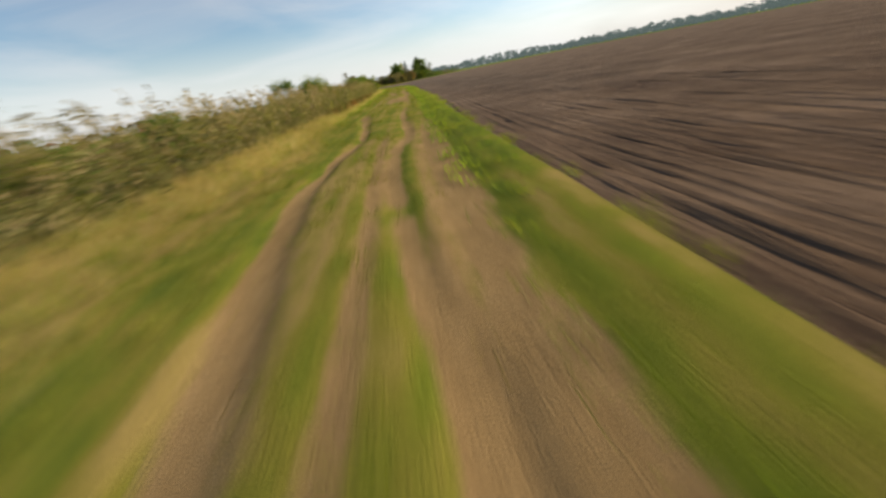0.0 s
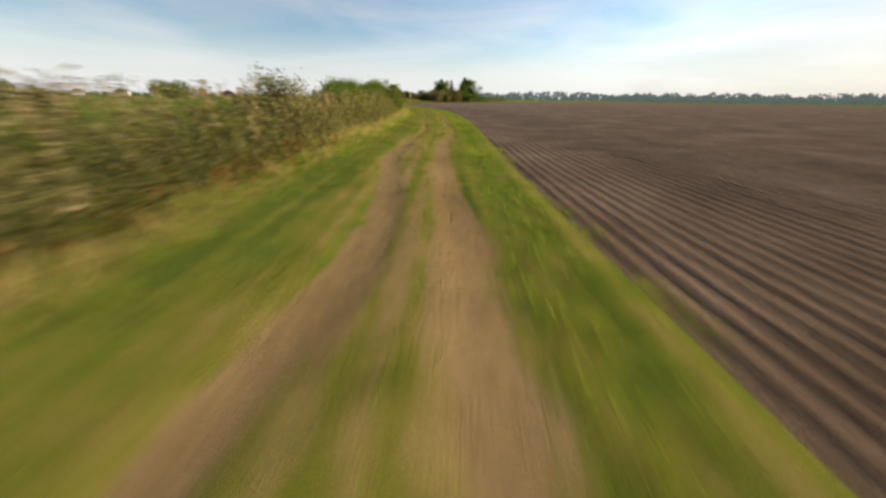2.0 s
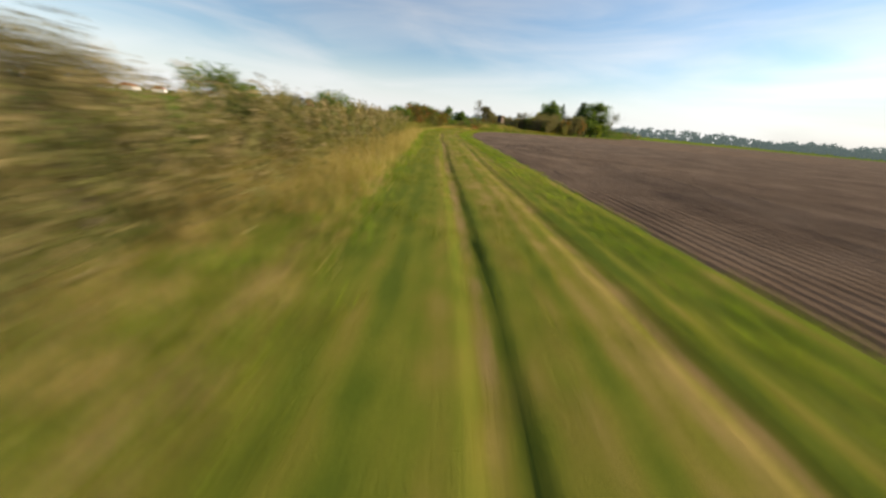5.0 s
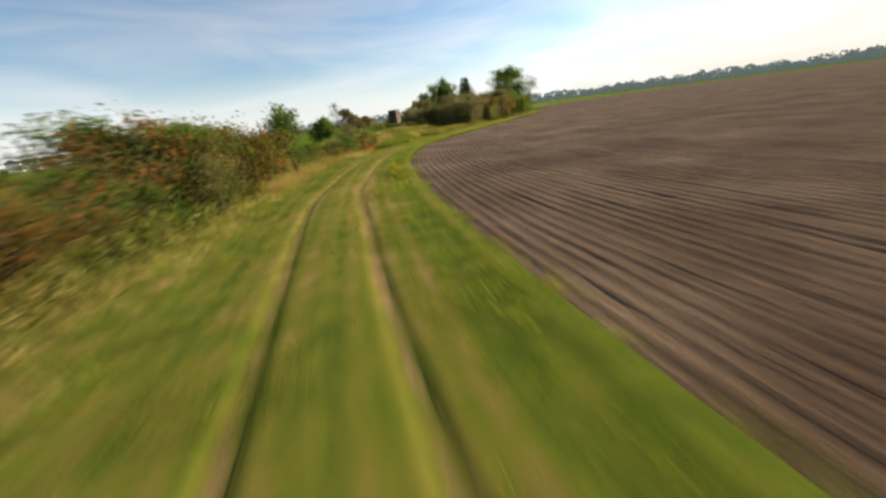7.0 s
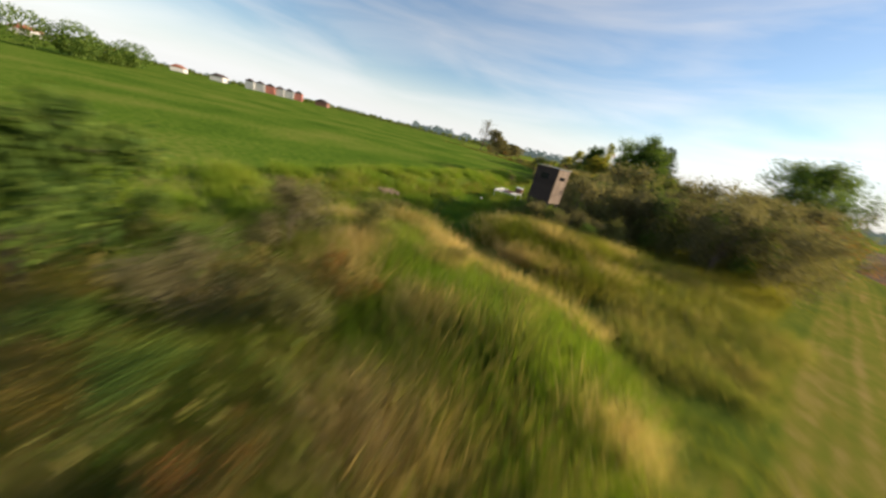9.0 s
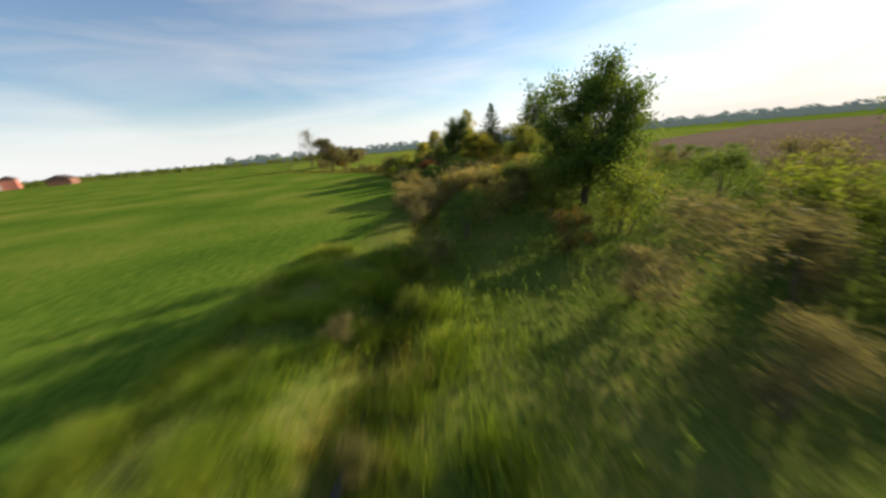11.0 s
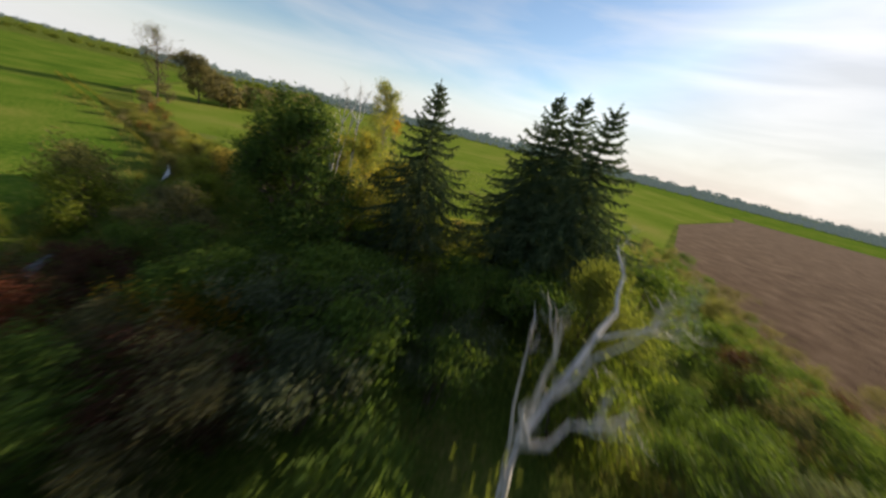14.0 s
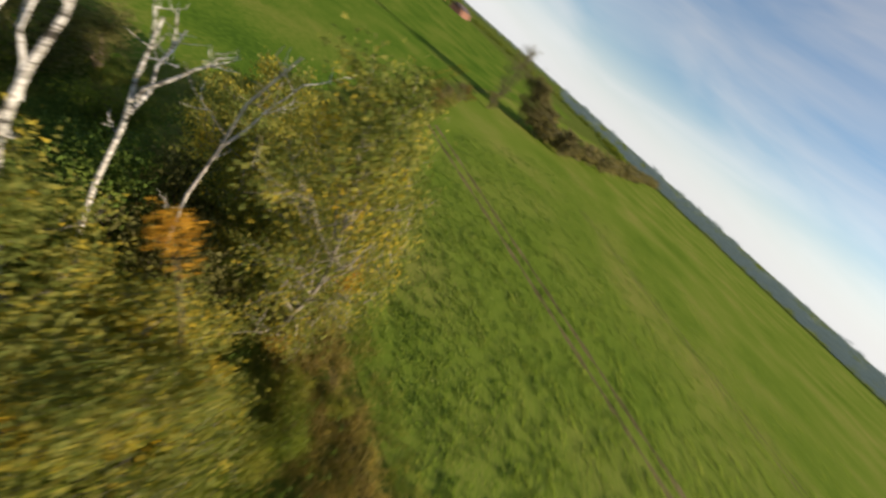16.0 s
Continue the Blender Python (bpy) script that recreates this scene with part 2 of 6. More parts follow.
M_STONE = two_scale("pale_stone", [(0.3, (0.42, 0.40, 0.34)), (0.7, (0.66, 0.64, 0.56))], 2.0, 15.0, 0.9, 0.4, 0.02)

L_GREEN = leafy("green_leaves", [(0.2, (0.063, 0.0945, 0.0147)), (0.5, (0.126, 0.163, 0.0242)), (0.85, (0.231, 0.236, 0.042))], 0.48)
L_DARK = leafy("dark_green_leaves", [(0.2, (0.0438, 0.081, 0.0179)), (0.5, (0.0875, 0.139, 0.0259)), (0.85, (0.175, 0.227, 0.0421))], 0.36)
L_OLIVE = leafy("olive_leaves", [(0.2, (0.074, 0.08, 0.027)), (0.5, (0.148, 0.145, 0.048)), (0.85, (0.255, 0.232, 0.095))], 0.45)
L_YELLOW = leafy("yellowing_leaves", [(0.15, (0.0889, 0.124, 0.0237)), (0.5, (0.198, 0.213, 0.0415)), (0.82, (0.326, 0.281, 0.0543)), (0.97, (0.513, 0.276, 0.0445))], 0.5)
L_RED = leafy("reddening_leaves", [(0.15, (0.05, 0.07, 0.018)), (0.48, (0.105, 0.1, 0.028)), (0.66, (0.23, 0.1, 0.03)), (0.9, (0.4, 0.14, 0.045))], 0.42)
L_ORANGE = leafy("orange_leaves", [(0.2, (0.22, 0.14, 0.02)), (0.5, (0.42, 0.22, 0.025)), (0.85, (0.6, 0.32, 0.04))], 0.45)
L_BROWN = leafy("brown_foliage", [(0.2, (0.0713, 0.069, 0.0345)), (0.5, (0.144, 0.129, 0.0598)), (0.85, (0.23, 0.193, 0.0978))], 0.4)
L_GREY = leafy("grey_green_leaves", [(0.2, (0.05, 0.0634, 0.034)), (0.5, (0.1, 0.117, 0.0638)), (0.85, (0.19, 0.205, 0.119))])
L_SPRUCE = leafy("spruce_needles", [(0.2, (0.0374, 0.062, 0.0313)), (0.5, (0.0765, 0.111, 0.0539)), (0.85, (0.147, 0.178, 0.0874))], 0.25, 0.9)
L_GRASS = leafy("verge_grass", [(0.15, (0.09, 0.1, 0.014)), (0.5, (0.175, 0.168, 0.023)), (0.85, (0.3, 0.24, 0.055))], 0.4, 0.35)
L_LUSH = leafy("lush_grass", [(0.15, (0.075, 0.135, 0.014)), (0.5, (0.155, 0.23, 0.022)), (0.85, (0.28, 0.31, 0.045))], 0.42, 0.35)
L_GOLD = leafy("golden_dry_grass", [(0.12, (0.19, 0.165, 0.045)), (0.4, (0.4, 0.3, 0.115)), (0.85, (0.6, 0.455, 0.22))], 0.42, 0.35)
L_WEED = leafy("dry_weeds", [(0.12, (0.0845, 0.091, 0.0286)), (0.4, (0.195, 0.156, 0.065)), (0.85, (0.416, 0.325, 0.182))], 0.35, 0.3)
L_CROP = leafy("crop_leaves", [(0.15, (0.07, 0.125, 0.022)), (0.5, (0.135, 0.2, 0.036)), (0.8, (0.22, 0.265, 0.06)), (0.96, (0.35, 0.29, 0.14))], 0.42, 0.35)
L_GOLDLEAF = leafy("golden_brown_leaves", [(0.15, (0.0845, 0.0975, 0.0234)), (0.5, (0.215, 0.189, 0.0442)), (0.85, (0.468, 0.312, 0.091))], 0.5)
L_TAN = leafy("tan_grass", [(0.12, (0.15, 0.13, 0.034)), (0.45, (0.3, 0.235, 0.08)), (0.85, (0.47, 0.37, 0.155))], 0.4, 0.3)
L_YOLIVE = leafy("yellow_olive_leaves", [(0.14, (0.0853, 0.116, 0.0246)), (0.42, (0.165, 0.19, 0.0491)), (0.58, (0.281, 0.27, 0.0709)), (0.7, (0.421, 0.342, 0.052)), (0.88, (0.552, 0.353, 0.0331))], 0.55, 0.6)
L_WALNUT = leafy("walnut_leaves", [(0.12, (0.0421, 0.0716, 0.0118)), (0.38, (0.107, 0.129, 0.0219)), (0.6, (0.202, 0.19, 0.0303)), (0.76, (0.299, 0.224, 0.0379)), (0.92, (0.374, 0.19, 0.0337))], 0.52, 0.9)
L_WILLOW = leafy("willow_leaves", [(0.15, (0.0678, 0.0829, 0.018)), (0.5, (0.114, 0.132, 0.0278)), (0.85, (0.166, 0.173, 0.0451))], 0.56)
L_DITCH = leafy("ditch_grass", [(0.15, (0.069, 0.109, 0.0184)), (0.5, (0.161, 0.172, 0.0345)), (0.85, (0.345, 0.265, 0.092))], 0.36, 0.5)
L_OAK = leafy("oak_leaves", [(0.2, (0.0315, 0.0597, 0.0141)), (0.5, (0.0629, 0.104, 0.0204)), (0.85, (0.134, 0.176, 0.0346))], 0.3)
L_MAROON = leafy("maroon_leaves", [(0.2, (0.045, 0.03, 0.016)), (0.5, (0.092, 0.043, 0.026)), (0.85, (0.15, 0.058, 0.033))], 0.2)
L_SCARLET = leafy("scarlet_leaves", [(0.2, (0.066, 0.0361, 0.018)), (0.5, (0.15, 0.0475, 0.026)), (0.85, (0.246, 0.0808, 0.045))], 0.4)
L_TANLEAF = leafy("soft_tan_foliage", [(0.15, (0.125, 0.105, 0.032)), (0.5, (0.25, 0.205, 0.075)), (0.85, (0.4, 0.33, 0.155))], 0.45)
L_RUST = leafy("rusty_dock_leaves", [(0.2, (0.14, 0.065, 0.025)), (0.5, (0.3, 0.11, 0.042)), (0.85, (0.46, 0.2, 0.085))], 0.4)
L_PLUME = leafy("pale_reed_plumes", [(0.15, (0.0799, 0.0738, 0.0307)), (0.45, (0.172, 0.154, 0.0769)), (0.85, (0.339, 0.295, 0.184))], 0.45, 0.4)
L_FLOWER = leafy("yellow_flowers", [(0.2, (0.11, 0.14, 0.018)), (0.5, (0.25, 0.24, 0.025)), (0.85, (0.45, 0.37, 0.03))], 0.4)
L_PATH = leafy("path_grass", [(0.15, (0.0507, 0.127, 0.0152)), (0.5, (0.101, 0.203, 0.022)), (0.85, (0.186, 0.287, 0.0372))], 0.3)
L_TUFT = leafy("track_tufts", [(0.15, (0.075, 0.102, 0.012)), (0.5, (0.15, 0.172, 0.02)), (0.85, (0.26, 0.245, 0.045))], 0.4, 0.35)


def far_backdrop():
    """The woods of the skyline, half a kilometre and more away, the air's haze put in as a faint glow."""
    m, n, l, p = material("haze_glow_backdrop")
    g = n.new("ShaderNodeNewGeometry")
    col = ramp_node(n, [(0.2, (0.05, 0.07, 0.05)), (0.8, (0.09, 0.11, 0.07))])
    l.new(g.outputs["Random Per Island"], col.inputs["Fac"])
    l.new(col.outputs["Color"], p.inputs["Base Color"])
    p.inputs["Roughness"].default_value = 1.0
    # pale blue-green emission paints the haze; the trees give no light themselves
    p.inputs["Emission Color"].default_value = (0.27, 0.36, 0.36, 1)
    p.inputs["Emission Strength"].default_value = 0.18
    return m


M_FARWOOD = far_backdrop()


# ---- mesh helpers ----
def mesh_np(name, verts, faces, mat, smooth=False):
    """A mesh from arrays of corners and of faces that all have the same number of corners."""
    verts, faces = np.asarray(verts, np.float32), np.asarray(faces, np.int32)
    me = bpy.data.meshes.new(name)
    me.vertices.add(len(verts))
    me.vertices.foreach_set("co", verts.ravel())
    k = faces.shape[1]
    me.loops.add(faces.size)
    me.loops.foreach_set("vertex_index", faces.ravel())
    me.polygons.add(len(faces))
    me.polygons.foreach_set("loop_start", np.arange(0, faces.size, k, dtype=np.int32))
    me.polygons.foreach_set("loop_total", np.full(len(faces), k, np.int32))
    if smooth:
        me.polygons.foreach_set("use_smooth", np.ones(len(faces), bool))
    me.materials.append(mat)
    me.update(calc_edges=True)
    return me


def part(name, data, parent, label=""):
    ob = new(name, data)
    ob.parent = parent
    return tagged(ob, label)


def thing(name, label, category, group="", at=(0, 0, 0), turn=0.0):
    ob = new(name)
    ob.matrix_world = pose(*at, 0, 0, turn)
    return tagged(ob, label, category, group)


def box_mesh(name, mat, boxes, bevel=0.0):
    """Boxes (centre, size, turn about z) joined in one mesh."""
    bm = bmesh.new()
    for (c, s, turn) in boxes:
        g = bmesh.ops.create_cube(bm, size=1.0)
        m = Matrix.Translation(c) @ Matrix.Rotation(turn, 4, "Z") @ Matrix.Diagonal((*s, 1))
        bmesh.ops.transform(bm, matrix=m, verts=g["verts"])
    if bevel:
        bmesh.ops.bevel(bm, geom=bm.edges[:], offset=bevel, segments=1, affect="EDGES")
    me = bpy.data.meshes.new(name)
    bm.to_mesh(me)
    bm.free()
    me.materials.append(mat)
    return me


def rand_unit(rng, n):
    v = rng.normal(size=(n, 3))
    return v / np.linalg.norm(v, axis=1)[:, None]


def leaf_arrays(rng, centres, length, width, hang=0.0, axis=None, three=False):
    """A pointed four-cornered leaf at each centre, turned at random, or along axis."""
    n = len(centres)
    a = rand_unit(rng, n) if axis is None else axis + 0.35 * rng.normal(size=(n, 3))
    a[:, 2] -= hang
    a /= np.linalg.norm(a, axis=1)[:, None]
    b = np.cross(a, rand_unit(rng, n))
    b /= np.linalg.norm(b, axis=1)[:, None] + 1e-6
    ln = (length * rng.uniform(0.6, 1.35, n))[:, None] / 2
    wd = (width * rng.uniform(0.6, 1.3, n))[:, None] / 2
    if three:
        v = np.stack([centres - a * ln * 0.8 - b * wd, centres - a * ln * 0.8 + b * wd, centres + a * ln * 1.2], 1).reshape(-1, 3)
        return v, np.arange(3 * n).reshape(n, 3)
    v = np.stack([centres - a * ln, centres + b * wd, centres + a * ln, centres - b * wd], 1).reshape(-1, 3)
    return v, np.arange(4 * n).reshape(n, 4)


def leaf_mesh(name, mat, rng, centres, length, width, hang=0.0, axis=None, three=False):
    v, f = leaf_arrays(rng, np.asarray(centres, float), length, width, hang, axis, three)
    return mesh_np(name, v, f, mat)


def blade_mesh(name, mat, rng, base, height, width, lean=0.45, fine=True):
    """Grass blades: two triangles each, bent over to one side."""
    n = len(base)
    ang = rng.uniform(0, 2 * math.pi, n)
    side = np.stack([np.cos(ang), np.sin(ang), np.zeros(n)], 1)
    ang2 = rng.uniform(0, 2 * math.pi, n)
    over = np.stack([np.cos(ang2), np.sin(ang2), np.zeros(n)], 1) * (lean * rng.uniform(0.2, 1.2, n))[:, None]
    h = np.asarray(height)[:, None] * np.ones((n, 1))
    w = np.asarray(width) * rng.uniform(0.7, 1.3, n)[:, None] / 2
    up = np.array([[0, 0, 1.0]])
    mid = base + up * h * 0.55 + over * h * 0.35
    tip = base + up * h * 0.95 + over * h
    if not fine:
        v = np.stack([base - side * w, base + side * w, tip], 1).reshape(-1, 3)
        return mesh_np(name, v, np.arange(3 * n).reshape(n, 3), mat)
    v = np.stack([base - side * w, base + side * w, mid + side * w * 0.8, tip, mid - side * w * 0.8], 1).reshape(-1, 3)
    return mesh_np(name, v, np.arange(5 * n).reshape(n, 5), mat)


def tube_arrays(chains, sides=5):
    """Tapered tubes along chains of (point, radius)."""
    vs, fs, base = [], [], 0
    for pts, rad in chains:
        k = len(pts)
        sd = sides if rad[0] > 0.03 else 3
        ring = np.linspace(0, 2 * math.pi, sd, endpoint=False)
        for i in range(k):
            d = pts[min(i + 1, k - 1)] - pts[max(i - 1, 0)]
            d = d / (np.linalg.norm(d) + 1e-9)
            u = np.cross(d, (0.31, 0.95, 0.05) if abs(d[2]) > 0.7 else (0, 0, 1.0))
            u = u / (np.linalg.norm(u) + 1e-9)
            w = np.cross(d, u)
            vs.append(pts[i] + rad[i] * (np.cos(ring)[:, None] * u + np.sin(ring)[:, None] * w))
            if i:
                for s in range(sd):
                    a, b = base + s, base + (s + 1) % sd
                    fs.append((a, b, b + sd, a + sd))
                base += sd
        base += sd
    return np.concatenate(vs), np.array(fs)


def grow(rng, start, heading, length, radius, depth, kids=4, spread=0.7, ratio=0.62, rise=0.12, wander=0.18, bare_from=0.3, out=None, twig_tubes=True):
    """Limbs that fork: gives chains for tubes, and the places along the thinner ones where leaves sit."""
    if out is None:
        out = {"chains": [], "twigs": []}
    n = 5
    p, d = np.array(start, float), np.array(heading, float)
    d /= np.linalg.norm(d)
    pts, rad = [p], [radius]
    for i in range(n):
        d = d + wander * rng.normal(size=3) + np.array([0, 0, rise])
        d /= np.linalg.norm(d)
        p = p + d * length / n
        pts.append(p)
        rad.append(radius * (1 - 0.75 * (i + 1) / n))
        f = (i + 1) / n
        if depth > 0 and f > bare_from:
            for _ in range(max(1, round(kids * rng.uniform(0.5, 1.3) / (n * (1 - bare_from))))):
                side = np.cross(d, rand_unit(rng, 1)[0])
                side /= np.linalg.norm(side) + 1e-9
                grow(rng, p, d * (1 - spread) + side * spread * 1.2, length * ratio * rng.uniform(0.7, 1.15) * (1.15 - 0.35 * f), radius * 0.55, depth - 1, kids, spread, ratio, rise, wander, 0.15, out, twig_tubes)
    if depth > 0 or twig_tubes:
        sel = [0, 2, n] if depth < 2 else [0, 1, 3, n]
        out["chains"].append((np.array(pts)[sel], np.array(rad)[sel]))
    if depth <= 1:
        out["twigs"].extend(pts[2:])
    return out


def leaf_spots(rng, twigs, count, blur, squash=0.8):
    t = np.array(twigs)
    c = t[rng.integers(0, len(t), count)] + rng.normal(size=(count, 3)) * blur * np.array([1, 1, squash])
    c[:, 2] = np.maximum(c[:, 2], 0.08)
    return c


# ---- the lie of the land ----
# the line where the grass track meets the ploughed field
EDGE = [(3, -60), (2.4, -30), (1.7, 0), (1.3, 8), (1.1, 14), (1.1, 20), (0.8, 28), (0.3, 36), (-0.1, 44), (-0.3, 52), (-0.65, 59), (-1.3, 67), (-2.5, 77),
        (-4.4, 87), (-8.2, 97), (-12.6, 109), (-15.9, 117), (-17.6, 122), (-18.8, 127), (-19.9, 133), (-20.5, 139), (-20.5, 144), (-19.7, 149),
        (-18, 152.8), (-15.5, 157), (-13, 161), (-8, 168.5), (0, 180), (7.4, 190), (11.9, 198), (14.5, 210), (17, 228), (24, 248), (38.7, 270)]


def smooth_line(points, step, rounds=3):
    p = np.array(points, float)
    for _ in range(rounds):
        q = np.empty((2 * len(p) - 2, 2))
        q[0::2], q[1::2] = 0.75 * p[:-1] + 0.25 * p[1:], 0.25 * p[:-1] + 0.75 * p[1:]
        p = np.vstack([p[:1], q, p[-1:]])
    s = np.concatenate([[0], np.cumsum(np.linalg.norm(np.diff(p, axis=0), axis=1))])
    t = np.arange(0, s[-1], step)
    return np.stack([np.interp(t, s, p[:, 0]), np.interp(t, s, p[:, 1])], 1)


LINE = smooth_line(EDGE, 0.45)
TAN = np.gradient(LINE, axis=0)
TAN /= np.linalg.norm(TAN, axis=1)[:, None]
RIGHT = np.stack([TAN[:, 1], -TAN[:, 0]], 1)


def along(y, d):
    """The place d metres to the field's side of the edge, where the edge is at y."""
    k = int(np.argmin(np.abs(LINE[:, 1] - y)))
    return LINE[k] + RIGHT[k] * d


def side_of(x, y):
    """Distance from the edge, positive in the ploughed field."""
    q = np.stack([np.ravel(x), np.ravel(y)], 1)
    out = np.empty(len(q))
    for i in range(0, len(q), 4000):
        dd = q[i:i + 4000, None, :] - LINE[None, ::3, :]
        k = np.argmin((dd ** 2).sum(2), 1)
        out[i:i + 4000] = (dd[np.arange(len(k)), k] * RIGHT[::3][k]).sum(1)
    return out


WAVES = np.random.default_rng(5).uniform(-1, 1, (9, 3))


def lumps(x, y, size):
    z = 0
    for a, b, c in WAVES:
        z = z + np.sin((a * x + b * y) * 6.0 / size + c * 9)
    return z / 9


CREEK = smooth_line([(-33, 166), (-31, 173), (-29.6, 180), (-27.4, 189), (-25.6, 200), (-23.4, 212), (-22.0, 228), (-22.3, 238), (-24.1, 245.5), (-26.8, 256), (-29, 266), (-32.6, 272.5), (-41.5, 283), (-60, 302), (-90, 335)], 1.0)


def from_line(x, y, line):
    q = np.stack([np.ravel(x), np.ravel(y)], 1)
    out = np.empty(len(q))
    for i in range(0, len(q), 4000):
        dd = q[i:i + 4000, None, :] - line[None]
        out[i:i + 4000] = np.sqrt((dd ** 2).sum(2).min(1))
    return out.reshape(np.shape(x))


PATH = smooth_line([(-17.5, 164.6), (-20.0, 165.0), (-22.6, 165.4), (-24.6, 166.8), (-26.2, 168.6), (-27.0, 171.2), (-27.4, 176.0), (-27.0, 184.0)], 0.5)
# grassy mounds either side of the path: x, y, reach, height
MOUNDS = [(-24.2, 159.4, 3.4, 0.5), (-26.8, 162.6, 2.4, 0.45), (-21.8, 160.6, 2.2, 0.45), (-23.0, 169.3, 1.5, 0.6), (-20.8, 169.9, 1.6, 0.55), (-18.4, 171.0, 1.8, 0.4)]
BANK_W = smooth_line([(-38, 150), (-34.5, 166), (-32.6, 180), (-30, 192), (-29, 205)], 0.8)


def ground_z(x, y):
    x, y = np.asarray(x, float), np.asarray(y, float)
    near = (x > -60) & (x < 20) & (y > 120) & (y < 300)
    z = -0.03 + 0 * x
    if near.any():
        xs, ys = x[near], y[near]
        b = from_line(xs, ys, PATH)
        bw = from_line(xs, ys, BANK_W)
        c = from_line(xs, ys, CREEK)
        for mx, my, mr, mh in MOUNDS:
            z[near] += mh * np.exp(-(((xs - mx) ** 2 + (ys - my) ** 2) / mr ** 2) ** 1.5)
        z[near] += -0.16 * np.exp(-(b / 1.1) ** 4) + 0.35 * np.exp(-(bw / 1.6) ** 2) + 0.05 * lumps(xs, ys, 3.0) - 0.75 * np.exp(-(c / 1.0) ** 2)
    return z


def grid_faces(rows, cols):
    i = np.arange(rows * cols).reshape(rows, cols)
    return np.stack([i[:-1, :-1], i[:-1, 1:], i[1:, 1:], i[1:, :-1]], 2).reshape(-1, 4)


def spaced(lo, hi, step, far):
    core = np.arange(lo, hi, step)
    out, d, a, b = [], step, lo, hi
    left, right = [], []
    while b < far:
        d *= 1.25
        a, b = a - d, b + d
        left.append(a)
        right.append(b)
    return np.concatenate([left[::-1], core, right])


gx, gy = np.meshgrid(spaced(-46, 12, 0.6, 3500), spaced(138, 285, 0.6, 3500))
gz = ground_z(gx.ravel(), gy.ravel())
inner = side_of(gx.ravel(), gy.ravel())
gz = np.where(inner > -7.6, np.minimum(gz, -0.03), gz)
ground = tagged(new("ground", mesh_np("ground", np.stack([gx.ravel(), gy.ravel(), gz], 1), grid_faces(*gx.shape), M_MEADOW, True)), "rough meadow ground of green and dry grass", "ground", kind="structure")

# the grass track with its wheel ruts
TS = np.arange(len(LINE)) * 0.45
TD = np.concatenate([np.arange(-8.0, -5.4, 0.2), np.arange(-5.4, 0.02, 0.06)])
LY = LINE[:, 1]


def by_y(*pairs):
    """A value along the track, from pairs of y and value."""
    return np.interp(LY, pairs[0::2], pairs[1::2])


RUT_L = by_y(-30, -3.1, 0.7, -3.0, 3, -3.42, 5, -3.6, 7, -3.5, 9.3, -3.16, 11, -3.3, 14, -3.7, 17.5, -4.14, 20, -4.28, 22.5, -4.35, 26.4, -4.14, 28, -4.05, 30, -3.85, 33, -3.6, 35, -3.35, 36.7, -3.0, 38.5, -3.0, 41, -3.3, 43.5, -3.68, 46, -3.6, 49, -3.6, 51.5, -3.25, 54, -3.2, 58.7, -3.6,
             63, -3.56, 105, -3.55, 109, -3.55, 113, -3.65, 117, -3.28, 120, -3.35, 126, -3.5, 130, -3.65, 134, -3.85, 137, -3.65, 140, -3.5, 143, -3.4, 146, -3.1, 160, -3.1)
RUT_R = by_y(-30, -1.6, 0.7, -1.55, 2, -1.82, 4.8, -2.1, 7, -2.05, 9, -1.75, 11, -1.9, 15, -2.1, 20, -1.85, 25, -1.9, 26.8, -2.05, 29, -1.95, 32.7, -1.65, 35.4, -1.58, 37, -1.55, 38.5, -1.7, 43.4, -1.95, 47, -2.0, 51, -1.65, 53, -1.52, 58.7, -2.02, 61, -1.82, 67, -1.62,
             105, -2.0, 114, -1.95, 117, -1.6, 120.5, -1.7, 125.3, -1.87, 128.4, -2.03, 131, -2.06, 135, -2.3, 137, -2.18, 139, -2.02, 143, -1.9, 146, -1.6, 160, -1.55)
RUT_T = by_y(-30, -1.1, 0.7, -1.16, 5, -1.2, 12, -1.15, 18, -0.95, 22, -0.9, 26, -1.45, 30, -1.6, 35, -1.15, 45, -1.0, 58, -1.12, 67, -0.85, 100, -1.3, 109, -1.5, 112, -1.6, 117, -0.85, 125, -0.9, 160, -0.9)
RUT_M = by_y(0, -2.27, 10, -2.5, 14, -2.8, 17.5, -3.0, 21, -3.15, 30, -2.9, 48, -2.6, 53, -2.22, 58, -2.8, 62, -2.75, 70, -2.7, 105, -2.8, 146, -2.6)
# how far each rut is worn to bare earth, how wide and how deep it is, along the way
WORN = by_y(-40, 0.9, 0, 1.0, 9, 0.95, 13, 0.95, 17, 0.8, 18.4, 0.25, 20, 0.25, 21.5, 0.5, 23, 0.5, 26, 0.95, 30, 1.0, 46, 1.0, 51, 0.5, 58, 0.6, 62, 0.55, 70, 0.4, 100, 0.45, 108, 0.62, 120, 0.5, 130, 0.42, 140, 0.62, 147, 0.45, 152, 0.2, 158, 0.1, 300, 0.05)
WORN_T = by_y(-40, 0.8, 0, 0.8, 7, 0.75, 10, 0.5, 12.5, 0.3, 16, 0.2, 22, 0.3, 26, 0.15, 35, 0.25, 45, 0.1, 57, 0.34, 63, 0.4, 68, 0.22, 105, 0.3, 118, 0.15, 125, 0.05, 160, 0)
